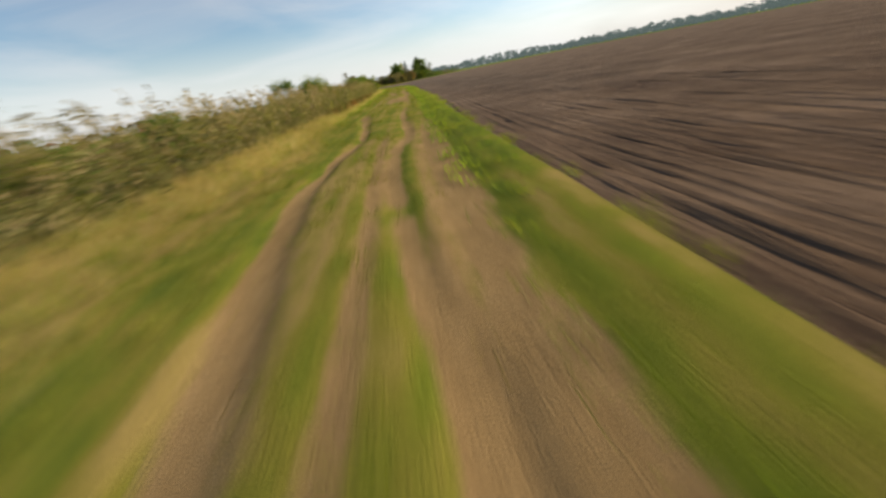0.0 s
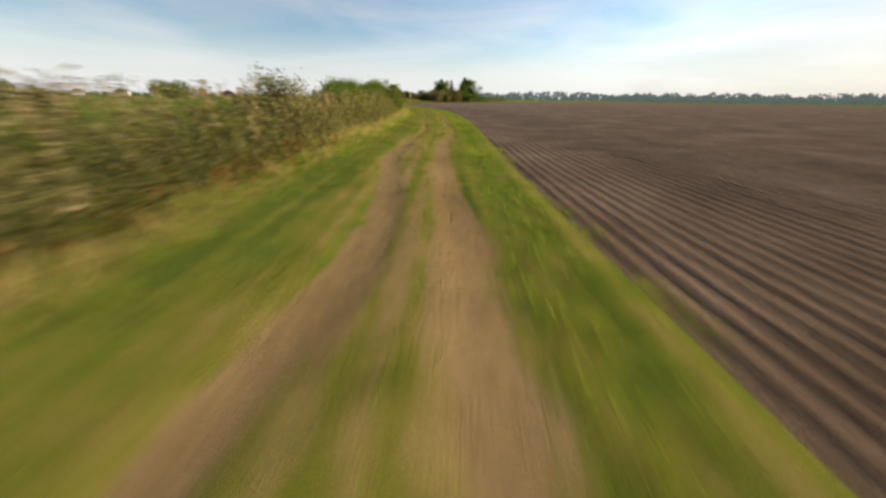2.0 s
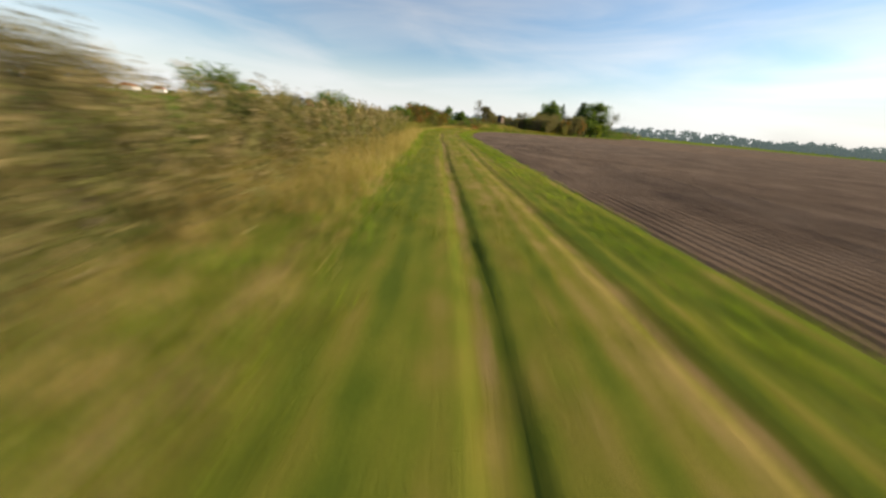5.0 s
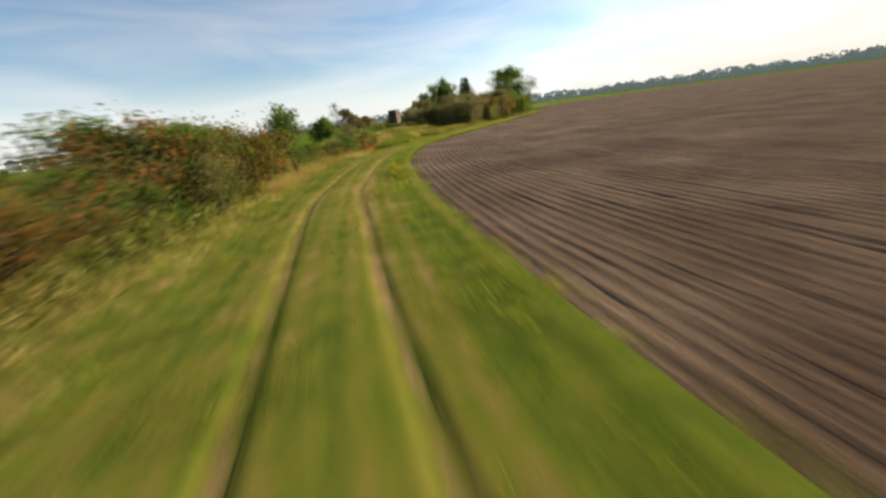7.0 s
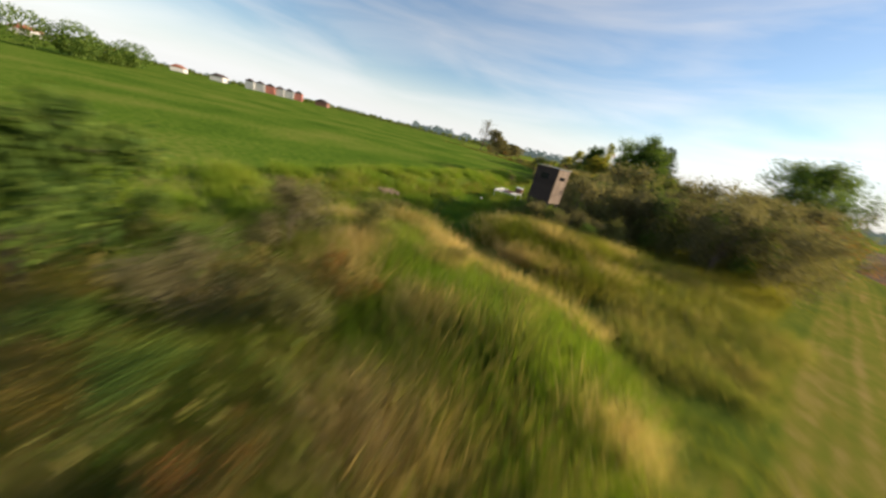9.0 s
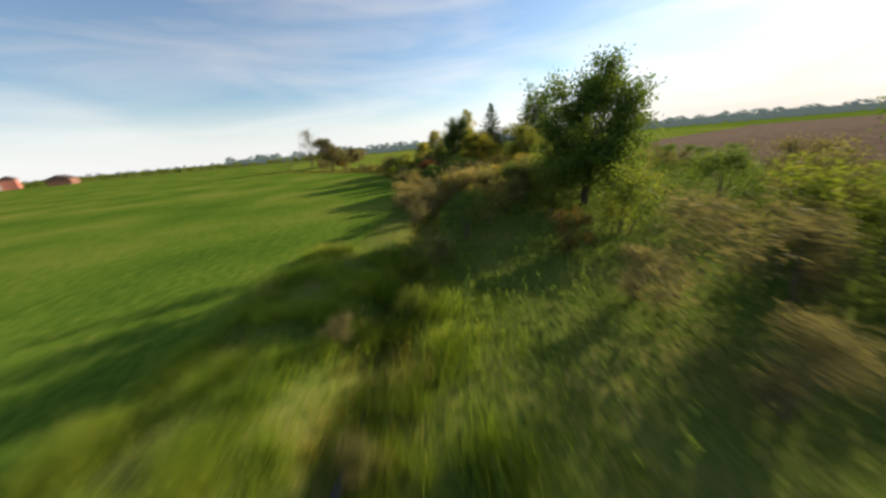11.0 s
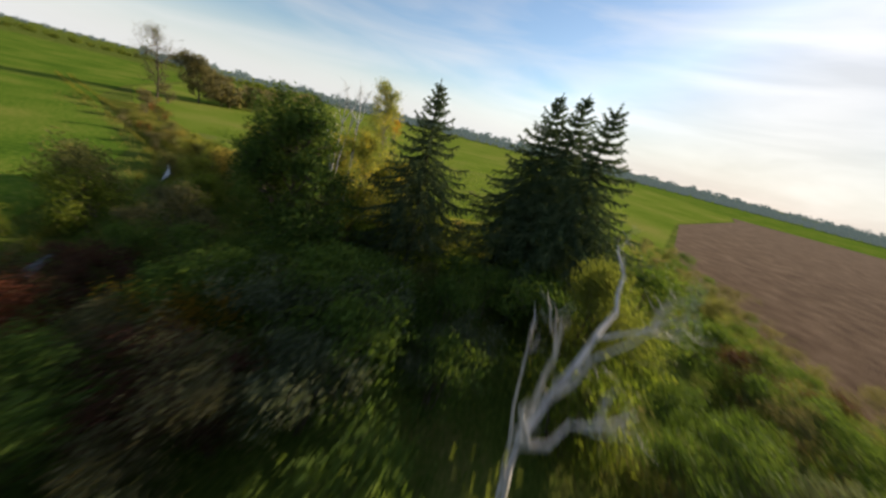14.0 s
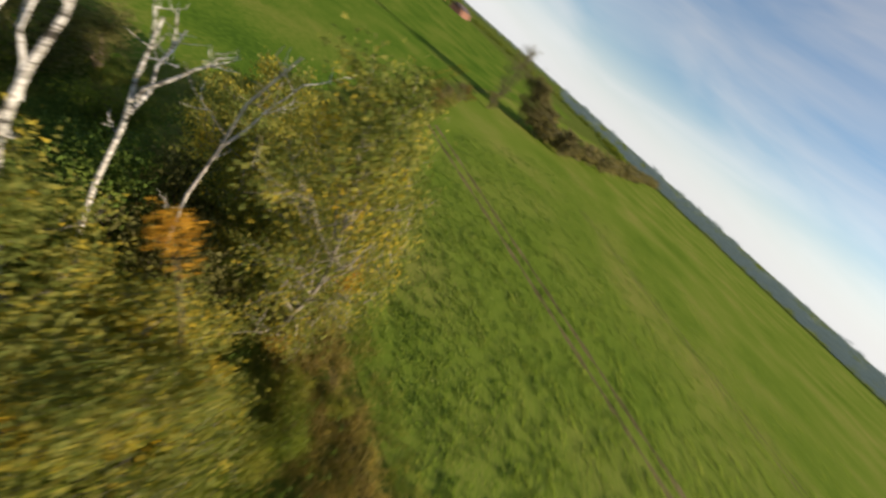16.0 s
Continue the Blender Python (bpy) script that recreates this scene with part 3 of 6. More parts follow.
WORN_M = by_y(0, 0.35, 7, 0.4, 9, 0.2, 14, 0.2, 17, 0.25, 18.5, 0.1, 21, 0.12, 25, 0.1, 47, 0.05, 51, 0.28, 58, 0.36, 62, 0.28, 70, 0.1, 105, 0.12, 140, 0.2, 150, 0)
WIDTH = by_y(-40, 0.25, 0, 0.25, 4, 0.2, 9, 0.14, 12, 0.14, 14, 0.22, 16, 0.27, 18.5, 0.24, 20, 0.13, 24, 0.13, 31, 0.15, 34, 0.26, 37, 0.3, 44, 0.24, 48, 0.2, 54, 0.13, 62, 0.13, 100, 0.17, 112, 0.16, 125, 0.14, 136, 0.12, 300, 0.12)
WIDTH_R = by_y(-40, 0.17, 0, 0.16, 9, 0.15, 14, 0.18, 17, 0.16, 21, 0.2, 25, 0.3, 30, 0.28, 33, 0.2, 35.5, 0.33, 39, 0.26, 44, 0.27, 48, 0.22, 52, 0.15, 62, 0.13, 100, 0.13, 125, 0.12, 300, 0.11)
WIDTH_T = by_y(-40, 0.32, 0, 0.34, 9, 0.3, 13, 0.2, 18, 0.14, 60, 0.13, 300, 0.13)
DEEP = by_y(-40, 0.09, 0, 0.1, 9, 0.09, 14, 0.075, 23, 0.06, 30, 0.06, 36, 0.08, 44, 0.05, 52, 0.06, 62, 0.07, 100, 0.085, 122, 0.085, 134, 0.075, 143, 0.075, 150, 0.03, 158, 0.01, 300, 0.0)
DEEP_R = DEEP * by_y(0, 0.7, 100, 0.7, 112, 0.65, 122, 0.85, 140, 0.8)
d2 = TD[None, :] + 0 * TS[:, None]
s2 = TS[:, None] + 0 * TD[None, :]
wob = 0.05 * np.sin(s2 / 5.3) + 0.03 * np.sin(s2 / 1.9 + 1)
px = LINE[:, 0][:, None] + RIGHT[:, 0][:, None] * d2
py = LINE[:, 1][:, None] + RIGHT[:, 1][:, None] * d2
lump = lumps(px, py, 1.3)


def rut_shape(centre, width, power):
    return np.exp(-(np.abs(d2 - centre[:, None] - wob) / width[:, None]) ** power)


rl, rr, rt, rm = rut_shape(RUT_L, WIDTH, 2), rut_shape(RUT_R, WIDTH_R, 2), rut_shape(RUT_T, WIDTH_T, 3), rut_shape(RUT_M, 0 * TS + 0.14, 2)
crown = np.exp(-((d2 - (RUT_L + RUT_R)[:, None] / 2) / 0.5) ** 2)
streak = 0
for kk, ph in ((2.1, 0.3), (3.7, 1.9), (6.9, 4.1), (11.0, 2.2), (17.0, 5.0)):
    streak = streak + np.sin(kk * (d2 - wob) + ph + 1.3 * np.sin(s2 / 9 + kk) + 0.6 * np.sin(s2 / 3.1 + ph))
uneven = np.clip(0.9 + 0.7 * lumps(px, py, 2.4) + 0.7 * lumps(px, py, 0.9), 0.3, 1.2)
bare = ((rl + rr) * WORN[:, None] + rt * WORN_T[:, None] + rm * WORN_M[:, None]) * uneven
# earth scraped open between the ruts
scraped = np.exp(-((d2 + 2.72) / 0.85) ** 6) * by_y(22, 0, 25, 0.85, 29, 0.75, 31.5, 0.1, 33, 0)[:, None] * np.clip(0.95 + 0.06 * streak + 0.35 * lumps(px, py, 0.7), 0.2, 1.2)
muddy = np.exp(-((d2 + 1.35) / 0.5) ** 4) * by_y(-20, 0.42, 0, 0.42, 7, 0.4, 9, 0.25, 12, 0.1, 15, 0)[:, None] * np.clip(0.8 + 0.3 * streak + 0.7 * lumps(px, py, 0.8), 0, 1.3)
thin = np.exp(-((d2 - (RUT_L + RUT_R)[:, None] / 2) / 0.75) ** 4) * by_y(-10, 0.25, 8, 0.3, 13, 0.12, 34, 0.15, 36, 0.4, 44, 0.42, 48, 0.25, 51, 0.05)[:, None] * np.clip(0.8 + 0.25 * streak, 0, 1.3)
bare = np.clip(bare + np.maximum(scraped, np.maximum(muddy, thin)), 0, 1.1)
# the ruts are pressed in with steep sides
sunk = 0.6 * (0.85 + 0.5 * lumps(px, py, 1.9)) * (DEEP[:, None] * rut_shape(RUT_L, WIDTH * 1.2, 4) + DEEP_R[:, None] * rut_shape(RUT_R, WIDTH_R * 1.2, 4)) + 0.03 * rut_shape(RUT_T, WIDTH_T * 1.15, 5) * np.clip(WORN_T * 1.4, 0, 1)[:, None] + 0.025 * rm * np.clip(WORN_M * 2, 0, 1)[:, None]
tz = 0.10 - sunk + 0.010 * lump + 0.02 * crown
tz += 0.03 * np.exp(-((d2 + 0.25) / 0.3) ** 2) - np.clip(d2, 0, 1) * 0.25
tz += 0.022 * np.clip((d2 + 0.72) / 0.14, 0, 1) * by_y(-20, 0, 2, 0.2, 4, 1, 8, 1, 13, 0)[:, None]
tz -= np.clip(-6.8 - d2, 0, 2) * 0.11
track_me = mesh_np("grass_track", np.stack([px.ravel(), py.ravel(), tz.ravel()], 1), grid_faces(len(TS), len(TD))[:, ::-1], M_TRACK, True)
dryness = 0.42 + 0.11 * streak * (0.7 + 0.6 * lumps(px, py, 9.0)) + 0.2 * lumps(px, py, 2.6) + 0.22 * lumps(px, py, 11.0)
dryness += 0.16 * np.exp(-((d2 - (RUT_L + RUT_R)[:, None] / 2) / 1.3) ** 4) - 0.13 * np.exp(-((d2 + 0.45) / 0.42) ** 2) - 0.14 * np.exp(-((d2 + 4.9) / 0.55) ** 2) + by_y(-20, 0.34, 18, 0.34, 40, 0.14, 160, 0.14)[:, None] * np.clip((by_y(-20, -4.3, 9, -4.3, 12, -4.9, 18, -5.5)[:, None] - d2) / 0.5, 0, 1)
dryness += 0.14 * np.exp(-((d2 + 0.2) / 0.9) ** 4) * by_y(-20, 1, 3, 1, 5, 0)[:, None]
dryness -= by_y(138, 0, 148, 0.1, 180, 0.12)[:, None]
dryness = np.clip(dryness, 0, 1)
track_me.attributes.new("dry", "FLOAT", "POINT").data.foreach_set("value", dryness.ravel().astype(np.float32))
track_me.attributes.new("bare", "FLOAT", "POINT").data.foreach_set("value", bare.ravel().astype(np.float32))
tagged(new("road", track_me), "grassy farm track with worn earth wheel ruts", "farm track", kind="structure")

# the ploughed field: ridges drawn along the edge, then the plain beyond
FD = np.concatenate([np.arange(0.0, 8.0, 0.048), np.arange(8.0, 16.0, 0.072)])
pick = slice(0, len(LINE), 2)
fd = FD[None, :] + 0 * LINE[pick, :1]
fx = LINE[pick, 0][:, None] + RIGHT[pick, 0][:, None] * fd
fy = LINE[pick, 1][:, None] + RIGHT[pick, 1][:, None] * fd
fade = np.clip((16.0 - fd) / 4, 0, 1)
ridge = 0.5 + 0.5 * np.sin(2 * math.pi * (fd - 0.30 + 0.045 * lumps(fx, fy, 5.0)) / 0.295)
rough = np.random.default_rng(3).normal(size=fd.shape)
# broken, cloddy ground where the plough turned
cloddy = np.interp(LINE[pick, 1], [-20, 4, 12, 16, 98, 106, 122, 128, 300], [1, 1, 0.4, 0, 0, 0.7, 0.7, 0.25, 0.35])[:, None]
fz = 0.012 + fade * ((0.027 - 0.021 * cloddy) * ridge ** 1.3 + 0.03 * (0.5 + 0.5 * lumps(fx, fy, 0.9)) + (0.004 + 0.012 * cloddy) * rough) * np.clip(fd / 0.3, 0.15, 1)
tagged(new("field_furrows", mesh_np("field_furrows", np.stack([fx.ravel(), fy.ravel(), fz.ravel()], 1), grid_faces(*fd.shape)[:, ::-1], M_SOIL, True)), "ridged brown ploughed soil beside the grass track", "ploughed field", kind="structure")


# coarser ridges across the open field
wx = np.arange(12.0, 190.0, 0.17)
wy = np.arange(-60.0, 269.0, 8.0)
ex = np.interp(wy, LINE[:, 1], LINE[:, 0])
wxx = ex[:, None] + wx[None, :] + 0.25 * np.sin(wy / 11.0)[:, None]
wyy = wy[:, None] + 0 * wx[None, :]
wz = 0.02 + (0.5 + 0.5 * np.sin(2 * math.pi * wx / 0.6))[None, :] * 0.05 + 0.03 * lumps(wxx, wyy, 7.0) * 0.5 + 0.012
wz *= np.clip((wx - 12.0) / 3.5, 0.1, 1)[None, :]
tagged(new("open_furrows", mesh_np("open_furrows", np.stack([wxx.ravel(), wyy.ravel(), wz.ravel()], 1), grid_faces(*wxx.shape)[:, ::-1], M_SOIL, True)), "long straight plough ridges of brown soil", "ploughed field", kind="structure")


def sheet(name, outline, z, mat, label, category):
    bm = bmesh.new()
    f = bm.faces.new([bm.verts.new((x, y, z)) for x, y in outline])
    if f.normal.z < 0:
        f.normal_flip()
    bmesh.ops.triangulate(bm, faces=[f])
    bmesh.ops.recalc_face_normals(bm, faces=bm.faces[:])
    me = bpy.data.meshes.new(name)
    bm.to_mesh(me)
    bm.free()
    me.materials.append(mat)
    return tagged(new(name, me), label, category, kind="structure")


inner_edge = [tuple(LINE[k] + RIGHT[k] * 0.25) for k in range(0, len(LINE), 8)]
sheet("ploughed_field", inner_edge + [(75, 299), (161, 342), (186, 361), (430, 210), (420, -300), (60, -300)], 0.008, M_SOIL, "wide bare ploughed field of dark brown soil", "ploughed field")
sheet("west_field", [(-13, -300), (-10.5, 0), (-12.5, 60), (-16, 84), (-27, 108), (-34, 126), (-38, 150), (-36.5, 162), (-35, 172), (-33, 187), (-31, 196), (-28.8, 206), (-26.8, 215), (-26.2, 224), (-25.6, 240), (-30, 257), (-36, 272), (-45, 283), (-64, 308), (-80, 340), (-112, 430), (-150, 520), (-700, 560), (-700, -300)], 0.012, M_FIELD, "short bright green grass field", "field")
sheet("crop_field", [(-16, 268), (-11, 265.5), (4, 265.5), (25, 262), (39, 270.8), (75, 300), (161, 343), (187, 362), (260, 620), (-120, 640), (-108, 430), (-79, 341), (-60, 311), (-45, 293), (-33, 280.5), (-24, 273)], 0.016, M_CROP, "green field of young leafy crop", "field")
sheet("far_field", [(187, 363), (430, 212), (700, 200), (700, 640), (262, 622)], 0.010, M_FIELD, "distant green field behind the ploughed land", "field")

def creek_water(y0, y1, half):
    line = CREEK[(CREEK[:, 1] > y0) & (CREEK[:, 1] < y1)]
    t = np.gradient(line, axis=0)
    t /= np.linalg.norm(t, axis=1)[:, None]
    n = len(line)
    v = []
    run = np.arange(n)
    reach = half * np.clip(np.minimum(run, n - 1 - run) / (0.3 * n), 0.04, 1) * (0.72 + 0.28 * np.sin(run * 0.9) * np.sin(run * 0.37 + 1))
    for s in (-reach, reach):
        v.append(np.stack([line[:, 0] + t[:, 1] * s, line[:, 1] - t[:, 0] * s, 0 * line[:, 0] - 0.5], 1))
    f = np.array([(i, i + 1, n + i + 1, n + i) for i in range(n - 1)])
    tagged(new("water", mesh_np("water", np.concatenate(v), f, M_WATER)), "narrow dark creek between grassy banks", "creek", kind="structure")


creek_water(166, 196, 0.36)
creek_water(236.0, 251.5, 0.54)
creek_water(264, 272.5, 0.26)


# ---- vegetation kinds ----
def tree_thing(name, label, category, seed, height, trunk, leaf, count, size, at, crown_from=0.25, limbs=9, spread=0.75, limb_len=0.45, depth=2, blur=0.35, stems=1, hang=0.0, bark=None, group="", kids=5, rise=0.1, lean=(0, 0), widen=1.0, clump=1.0, skirt=0, reach=2.5):
    """A tree or shrub: a tapered trunk with forking limbs, and a crown of single leaves on its twigs; a skirt of arching low branches fills it to the ground."""
    rng = np.random.default_rng(seed)
    out = {"chains": [], "twigs": []}
    firsts = []
    for s in range(stems):
        off = rng.normal(size=2) * 0.10 * height * (stems > 1) * 0.6
        base = np.array([off[0], off[1], -0.05])
        top_dir = np.array([lean[0] + off[0] / height * 2.2 + 0.06 * rng.normal(), lean[1] + off[1] / height * 2.2 + 0.06 * rng.normal(), 1.0])
        n = 8
        p, pts, rad = base, [base], [trunk]
        h = height * rng.uniform(0.8, 1.0) if stems > 1 else height * 0.92
        for i in range(n):
            d = top_dir + 0.10 * rng.normal(size=3)
            p = p + d / np.linalg.norm(d) * h / n
            pts.append(p)
            rad.append(trunk * (1 - 0.88 * (i + 1) / n))
        pts, rad = np.array(pts), np.array(rad)
        out["chains"].append((pts, rad))
        for k in range(max(3, limbs // stems)):
            f = crown_from + (1 - crown_from) * (k + rng.uniform(0, 1)) / max(3, limbs // stems)
            f = min(f, 0.99)
            q = np.array([np.interp(f * n, np.arange(n + 1), pts[:, c]) for c in range(3)])
            ang = k * 2.4 + rng.uniform(-0.6, 0.6)
            tilt = 0.35 + 0.9 * f * rng.uniform(0.5, 1.1)
            shape = limb_len * (0.55 + 0.75 * math.sin(math.pi * min(1, max(0, (f - crown_from) / (1 - crown_from) * 0.85 + 0.12))))
            firsts.append(len(out["chains"]))
            grow(rng, q, (math.cos(ang) * spread, math.sin(ang) * spread, tilt), height * shape * rng.uniform(0.75, 1.1), max(0.012, trunk * 0.42 * (1 - 0.6 * f)), depth, kids, 0.6, 0.6, rise, 0.16, 0.25, out, stems == 1)
    root = thing(name, label, category, group, at, 0)
    shrink = height / max(ch[0][:, 2].max() for ch in out["chains"])
    wide = np.array([shrink * widen, shrink * widen, shrink])
    out["chains"] = [(ch[0] * wide, ch[1]) for ch in out["chains"]]
    out["twigs"] = [tw * wide for tw in out["twigs"]]
    low = []
    for k in range(skirt):
        turn, f = 2.4 * k + rng.uniform(-0.4, 0.4), rng.uniform(0.1, 0.62)
        r = reach * math.sqrt(max(0.1, 1 - (f / 0.95) ** 2)) * rng.uniform(0.75, 1.05)
        tip = np.array([math.cos(turn) * r, math.sin(turn) * r, f * height])
        stem = np.array([0, 0, 0.35 * f * height])
        bend = 0.55 * stem + 0.45 * tip + np.array([0, 0, 0.12 * height])
        line = np.array([(1 - u) ** 2 * stem + 2 * u * (1 - u) * bend + u * u * tip for u in np.linspace(0, 1, 7)])
        out["chains"].append((line, np.linspace(0.03, 0.008, 7)))
        w = rng.uniform(0.3, 0.6)
        low += [line[j] + rng.normal(size=3) * w * np.array([1, 1, 0.7]) for j in (3, 4, 5, 5, 6, 6, 6, 6)]
    if stems == 1:
        v, f = tube_arrays(out["chains"][:1], 8)
        part("trunk", mesh_np("trunk", v, f, bark or M_BARK, True), root)
        groups = [(i, j) for i, j in zip(firsts, firsts[1:] + [len(out["chains"])])] if not count else [(1, len(out["chains"]))]
        for i, j in groups:
            v, f = tube_arrays(out["chains"][i:j])
            part("limb" if not count else "branchwork", mesh_np("limb", v, f, bark or M_BARK, True), root)
    else:
        v, f = tube_arrays(out["chains"])
        part("trunk", mesh_np("trunk", v, f, bark or M_BARK, True), root)
    if count:
        twigs = np.array(out["twigs"])
        if clump < 1:
            twigs = twigs[rng.uniform(size=len(twigs)) < clump]
        if low:
            low = np.array(low)
            twigs = np.concatenate([twigs, low[rng.integers(0, len(low), int(0.75 * len(twigs)))]])
        c = leaf_spots(rng, twigs, int(count * 1.5), blur)
        part("crown", leaf_mesh("crown", leaf, rng, c, size * 0.74, size * 0.52, hang, None, True), root)
    return root


def spruce(label, seed, height, reach, at, flare=0.60, group="spruces by the creek"):
    """A spruce: tiers of long drooping boughs like furry ropes, with side shoots hanging from them and gaps between."""
    rng = np.random.default_rng(seed)
    root = thing("spruce_tree", label, "spruce", group, at, rng.uniform(0, 360))
    n = 12
    pts = np.stack([0.04 * rng.normal(size=n + 1), 0.04 * rng.normal(size=n + 1), np.linspace(-0.1, height, n + 1)], 1)
    pts[:, :2] *= np.linspace(0.2, 1, n + 1)[:, None]
    chains = []
    cen, axs = [], []

    def rope(line, thick, per):
        """Needle tufts set round a line of places."""
        seg = np.linalg.norm(np.diff(line, axis=0), axis=1)
        total = seg.sum()
        m = max(6, int(per * total))
        s = np.concatenate([[0], np.cumsum(seg)])
        w = np.sort(rng.uniform(0, total, m))
        p = np.stack([np.interp(w, s, line[:, j]) for j in range(3)], 1)
        q = np.stack([np.interp(np.minimum(w + 0.1, total + 0.1), s, line[:, j]) for j in range(3)], 1)
        along_it = q - p + 1e-4
        along_it /= np.linalg.norm(along_it, axis=1)[:, None]
        out_of_it = rand_unit(rng, m)
        out_of_it[:, 2] -= 0.15
        cen.append(p + out_of_it * (thick * rng.uniform(0.2, 1.0, m) * (1.05 - 0.55 * w / total))[:, None])
        axs.append(along_it * 0.8 + out_of_it * 0.9)

    top = np.stack([np.interp(np.linspace(height - 1.2, height + 0.25, 6), pts[:, 2], pts[:, j]) if j < 2 else np.linspace(height - 1.2, height + 0.25, 6) for j in range(3)], 1)
    rope(top, 0.10, 110)
    stem = np.linspace(2.0, height, 20)
    rope(np.stack([np.interp(stem, pts[:, 2], pts[:, 0]), np.interp(stem, pts[:, 2], pts[:, 1]), stem], 1), 0.22, 70)
    z, turned = 1.4, rng.uniform(0, 6)
    while z < height - 0.25:
        f = z / height
        below = height - z
        boughs = 7 if below < 7.5 else 6
        turned += 0.5
        for k in range(boughs):
            ang = turned + 2 * math.pi * k / boughs + rng.uniform(-0.3, 0.3)
            ln = (min(reach, flare * below ** 0.95 * (0.5 + 0.5 * min(1.0, below / 5.0))) + 0.2) * rng.uniform(0.72, 1.1)
            m = 7
            u = np.linspace(0, 1, m + 1)
            sag = min(1.0, below / 5.0)
            droop = ln * ((0.34 - 0.72 * sag) * u - 0.28 * sag * u ** 2 + 0.40 * u ** 3)
            b = np.stack([np.cos(ang + 0.12 * u) * ln * u, np.sin(ang + 0.12 * u) * ln * u, z + rng.uniform(-0.12, 0.12) + droop], 1)
            b[1:] += 0.016 * ln * rng.normal(size=(m, 3))
            chains.append((b, np.linspace(0.026 * (1 - f) + 0.008, 0.004, m + 1)))
            rope(b, 0.06 + 0.075 * min(1.0, below / 5.0), 150 if below < 7.5 else 80)
            subs = int(2 + 4.2 * ln)
            side_way = 1
            for t in np.linspace(0.14, 0.95, subs) + rng.uniform(-0.03, 0.03, subs):
                at_t = np.array([np.interp(t, u, b[:, j]) for j in range(3)])
                side_way = -side_way
                sl = (0.20 * ln * (1.1 - t) + 0.14) * rng.uniform(0.7, 1.2)
                swing = ang + side_way * rng.uniform(0.5, 0.95)
                w = np.linspace(0, 1, 4)[:, None]
                way = np.array([math.cos(swing), math.sin(swing), -rng.uniform(0.35, 1.1) * sag])
                line = at_t + way * sl * w + np.array([0, 0, -0.3 * sag]) * sl * w ** 2
                rope(line, 0.06, 75 if below < 7.5 else 45)
        z += rng.uniform(0.44, 0.56) * (0.58 + 0.42 * min(1.0, below / 6.0))
    v, f = tube_arrays([(pts, np.linspace(0.15, 0.012, n + 1))], 8)
    part("trunk", mesh_np("trunk", v, f, M_BARK, True), root)
    v, f = tube_arrays(chains)
    part("branchwork", mesh_np("branchwork", v, f, M_BARK, True), root)
    part("crown", leaf_mesh("crown", L_SPRUCE, rng, np.concatenate(cen), 0.14, 0.05, 0.0, np.concatenate(axs), True), root)
    return root


def scatter_blades(name, label, category, mat, seed, xy, per, spread, height, width, lean=0.45, lift=0.0, fine=True):
    """Tufts of grass blades at the places xy."""
    rng = np.random.default_rng(seed)
    n = len(xy)
    z = ground_z(xy[:, 0], xy[:, 1]) + lift
    base = np.repeat(np.stack([xy[:, 0], xy[:, 1], z], 1), per, 0)
    base[:, :2] += rng.normal(size=(n * per, 2)) * spread
    h = np.repeat(height * rng.uniform(0.6, 1.3, n), per) * rng.uniform(0.55, 1.1, n * per)
    ob = new(name, blade_mesh(name, mat, rng, base, h, width, lean, fine))
    return tagged(ob, label, category, kind="stuff")


def scatter_weeds(name, label, mat, seed, xy, height, heads=10):
    """Tall stalks with ragged leaves and seed heads."""
    rng = np.random.default_rng(seed)
    n = len(xy)
    z = ground_z(xy[:, 0], xy[:, 1])
    h = height * rng.uniform(0.55, 1.25, n)
    base = np.stack([xy[:, 0], xy[:, 1], z], 1)
    tilt = rng.normal(size=(n, 2)) * 0.12
    t = np.concatenate([rng.uniform(0.15, 0.8, (n, heads // 2)), rng.uniform(0.8, 1.03, (n, heads - heads // 2))], 1)
    c = base[:, None, :] + np.stack([tilt[:, :1] * t * h[:, None], tilt[:, 1:] * t * h[:, None], t * h[:, None]], 2)
    c[:, :, :2] += rng.normal(size=(n, heads, 2)) * (0.09 * (1.25 - t))[:, :, None] * 1.3
    c[:, :, 2] += rng.normal(size=(n, heads)) * 0.05
    v, f = leaf_arrays(rng, c.reshape(-1, 3), 0.15, 0.06, 0.0, None, True)
    side = rand_unit(rng, n) * 0.006
    tip = base + np.stack([tilt[:, 0] * h, tilt[:, 1] * h, h], 1)
    sv = np.stack([base - side, base + side, tip], 1).reshape(-1, 3)
    ob = new(name, mesh_np(name, np.concatenate([v, sv]), np.concatenate([f, np.arange(3 * n).reshape(n, 3) + len(v)]), mat))
    return tagged(ob, label, "weeds", kind="stuff")


def strip_xy(rng, y0, y1, d0, d1, count):
    """Random places in a strip beside the edge."""
    ks = np.where((LINE[:, 1] > y0) & (LINE[:, 1] < y1))[0]
    k = rng.choice(ks, count)
    d = rng.uniform(d0, d1, count)
    return LINE[k] + RIGHT[k] * d[:, None] + TAN[k] * rng.uniform(-0.25, 0.25, (count, 1)), k, d


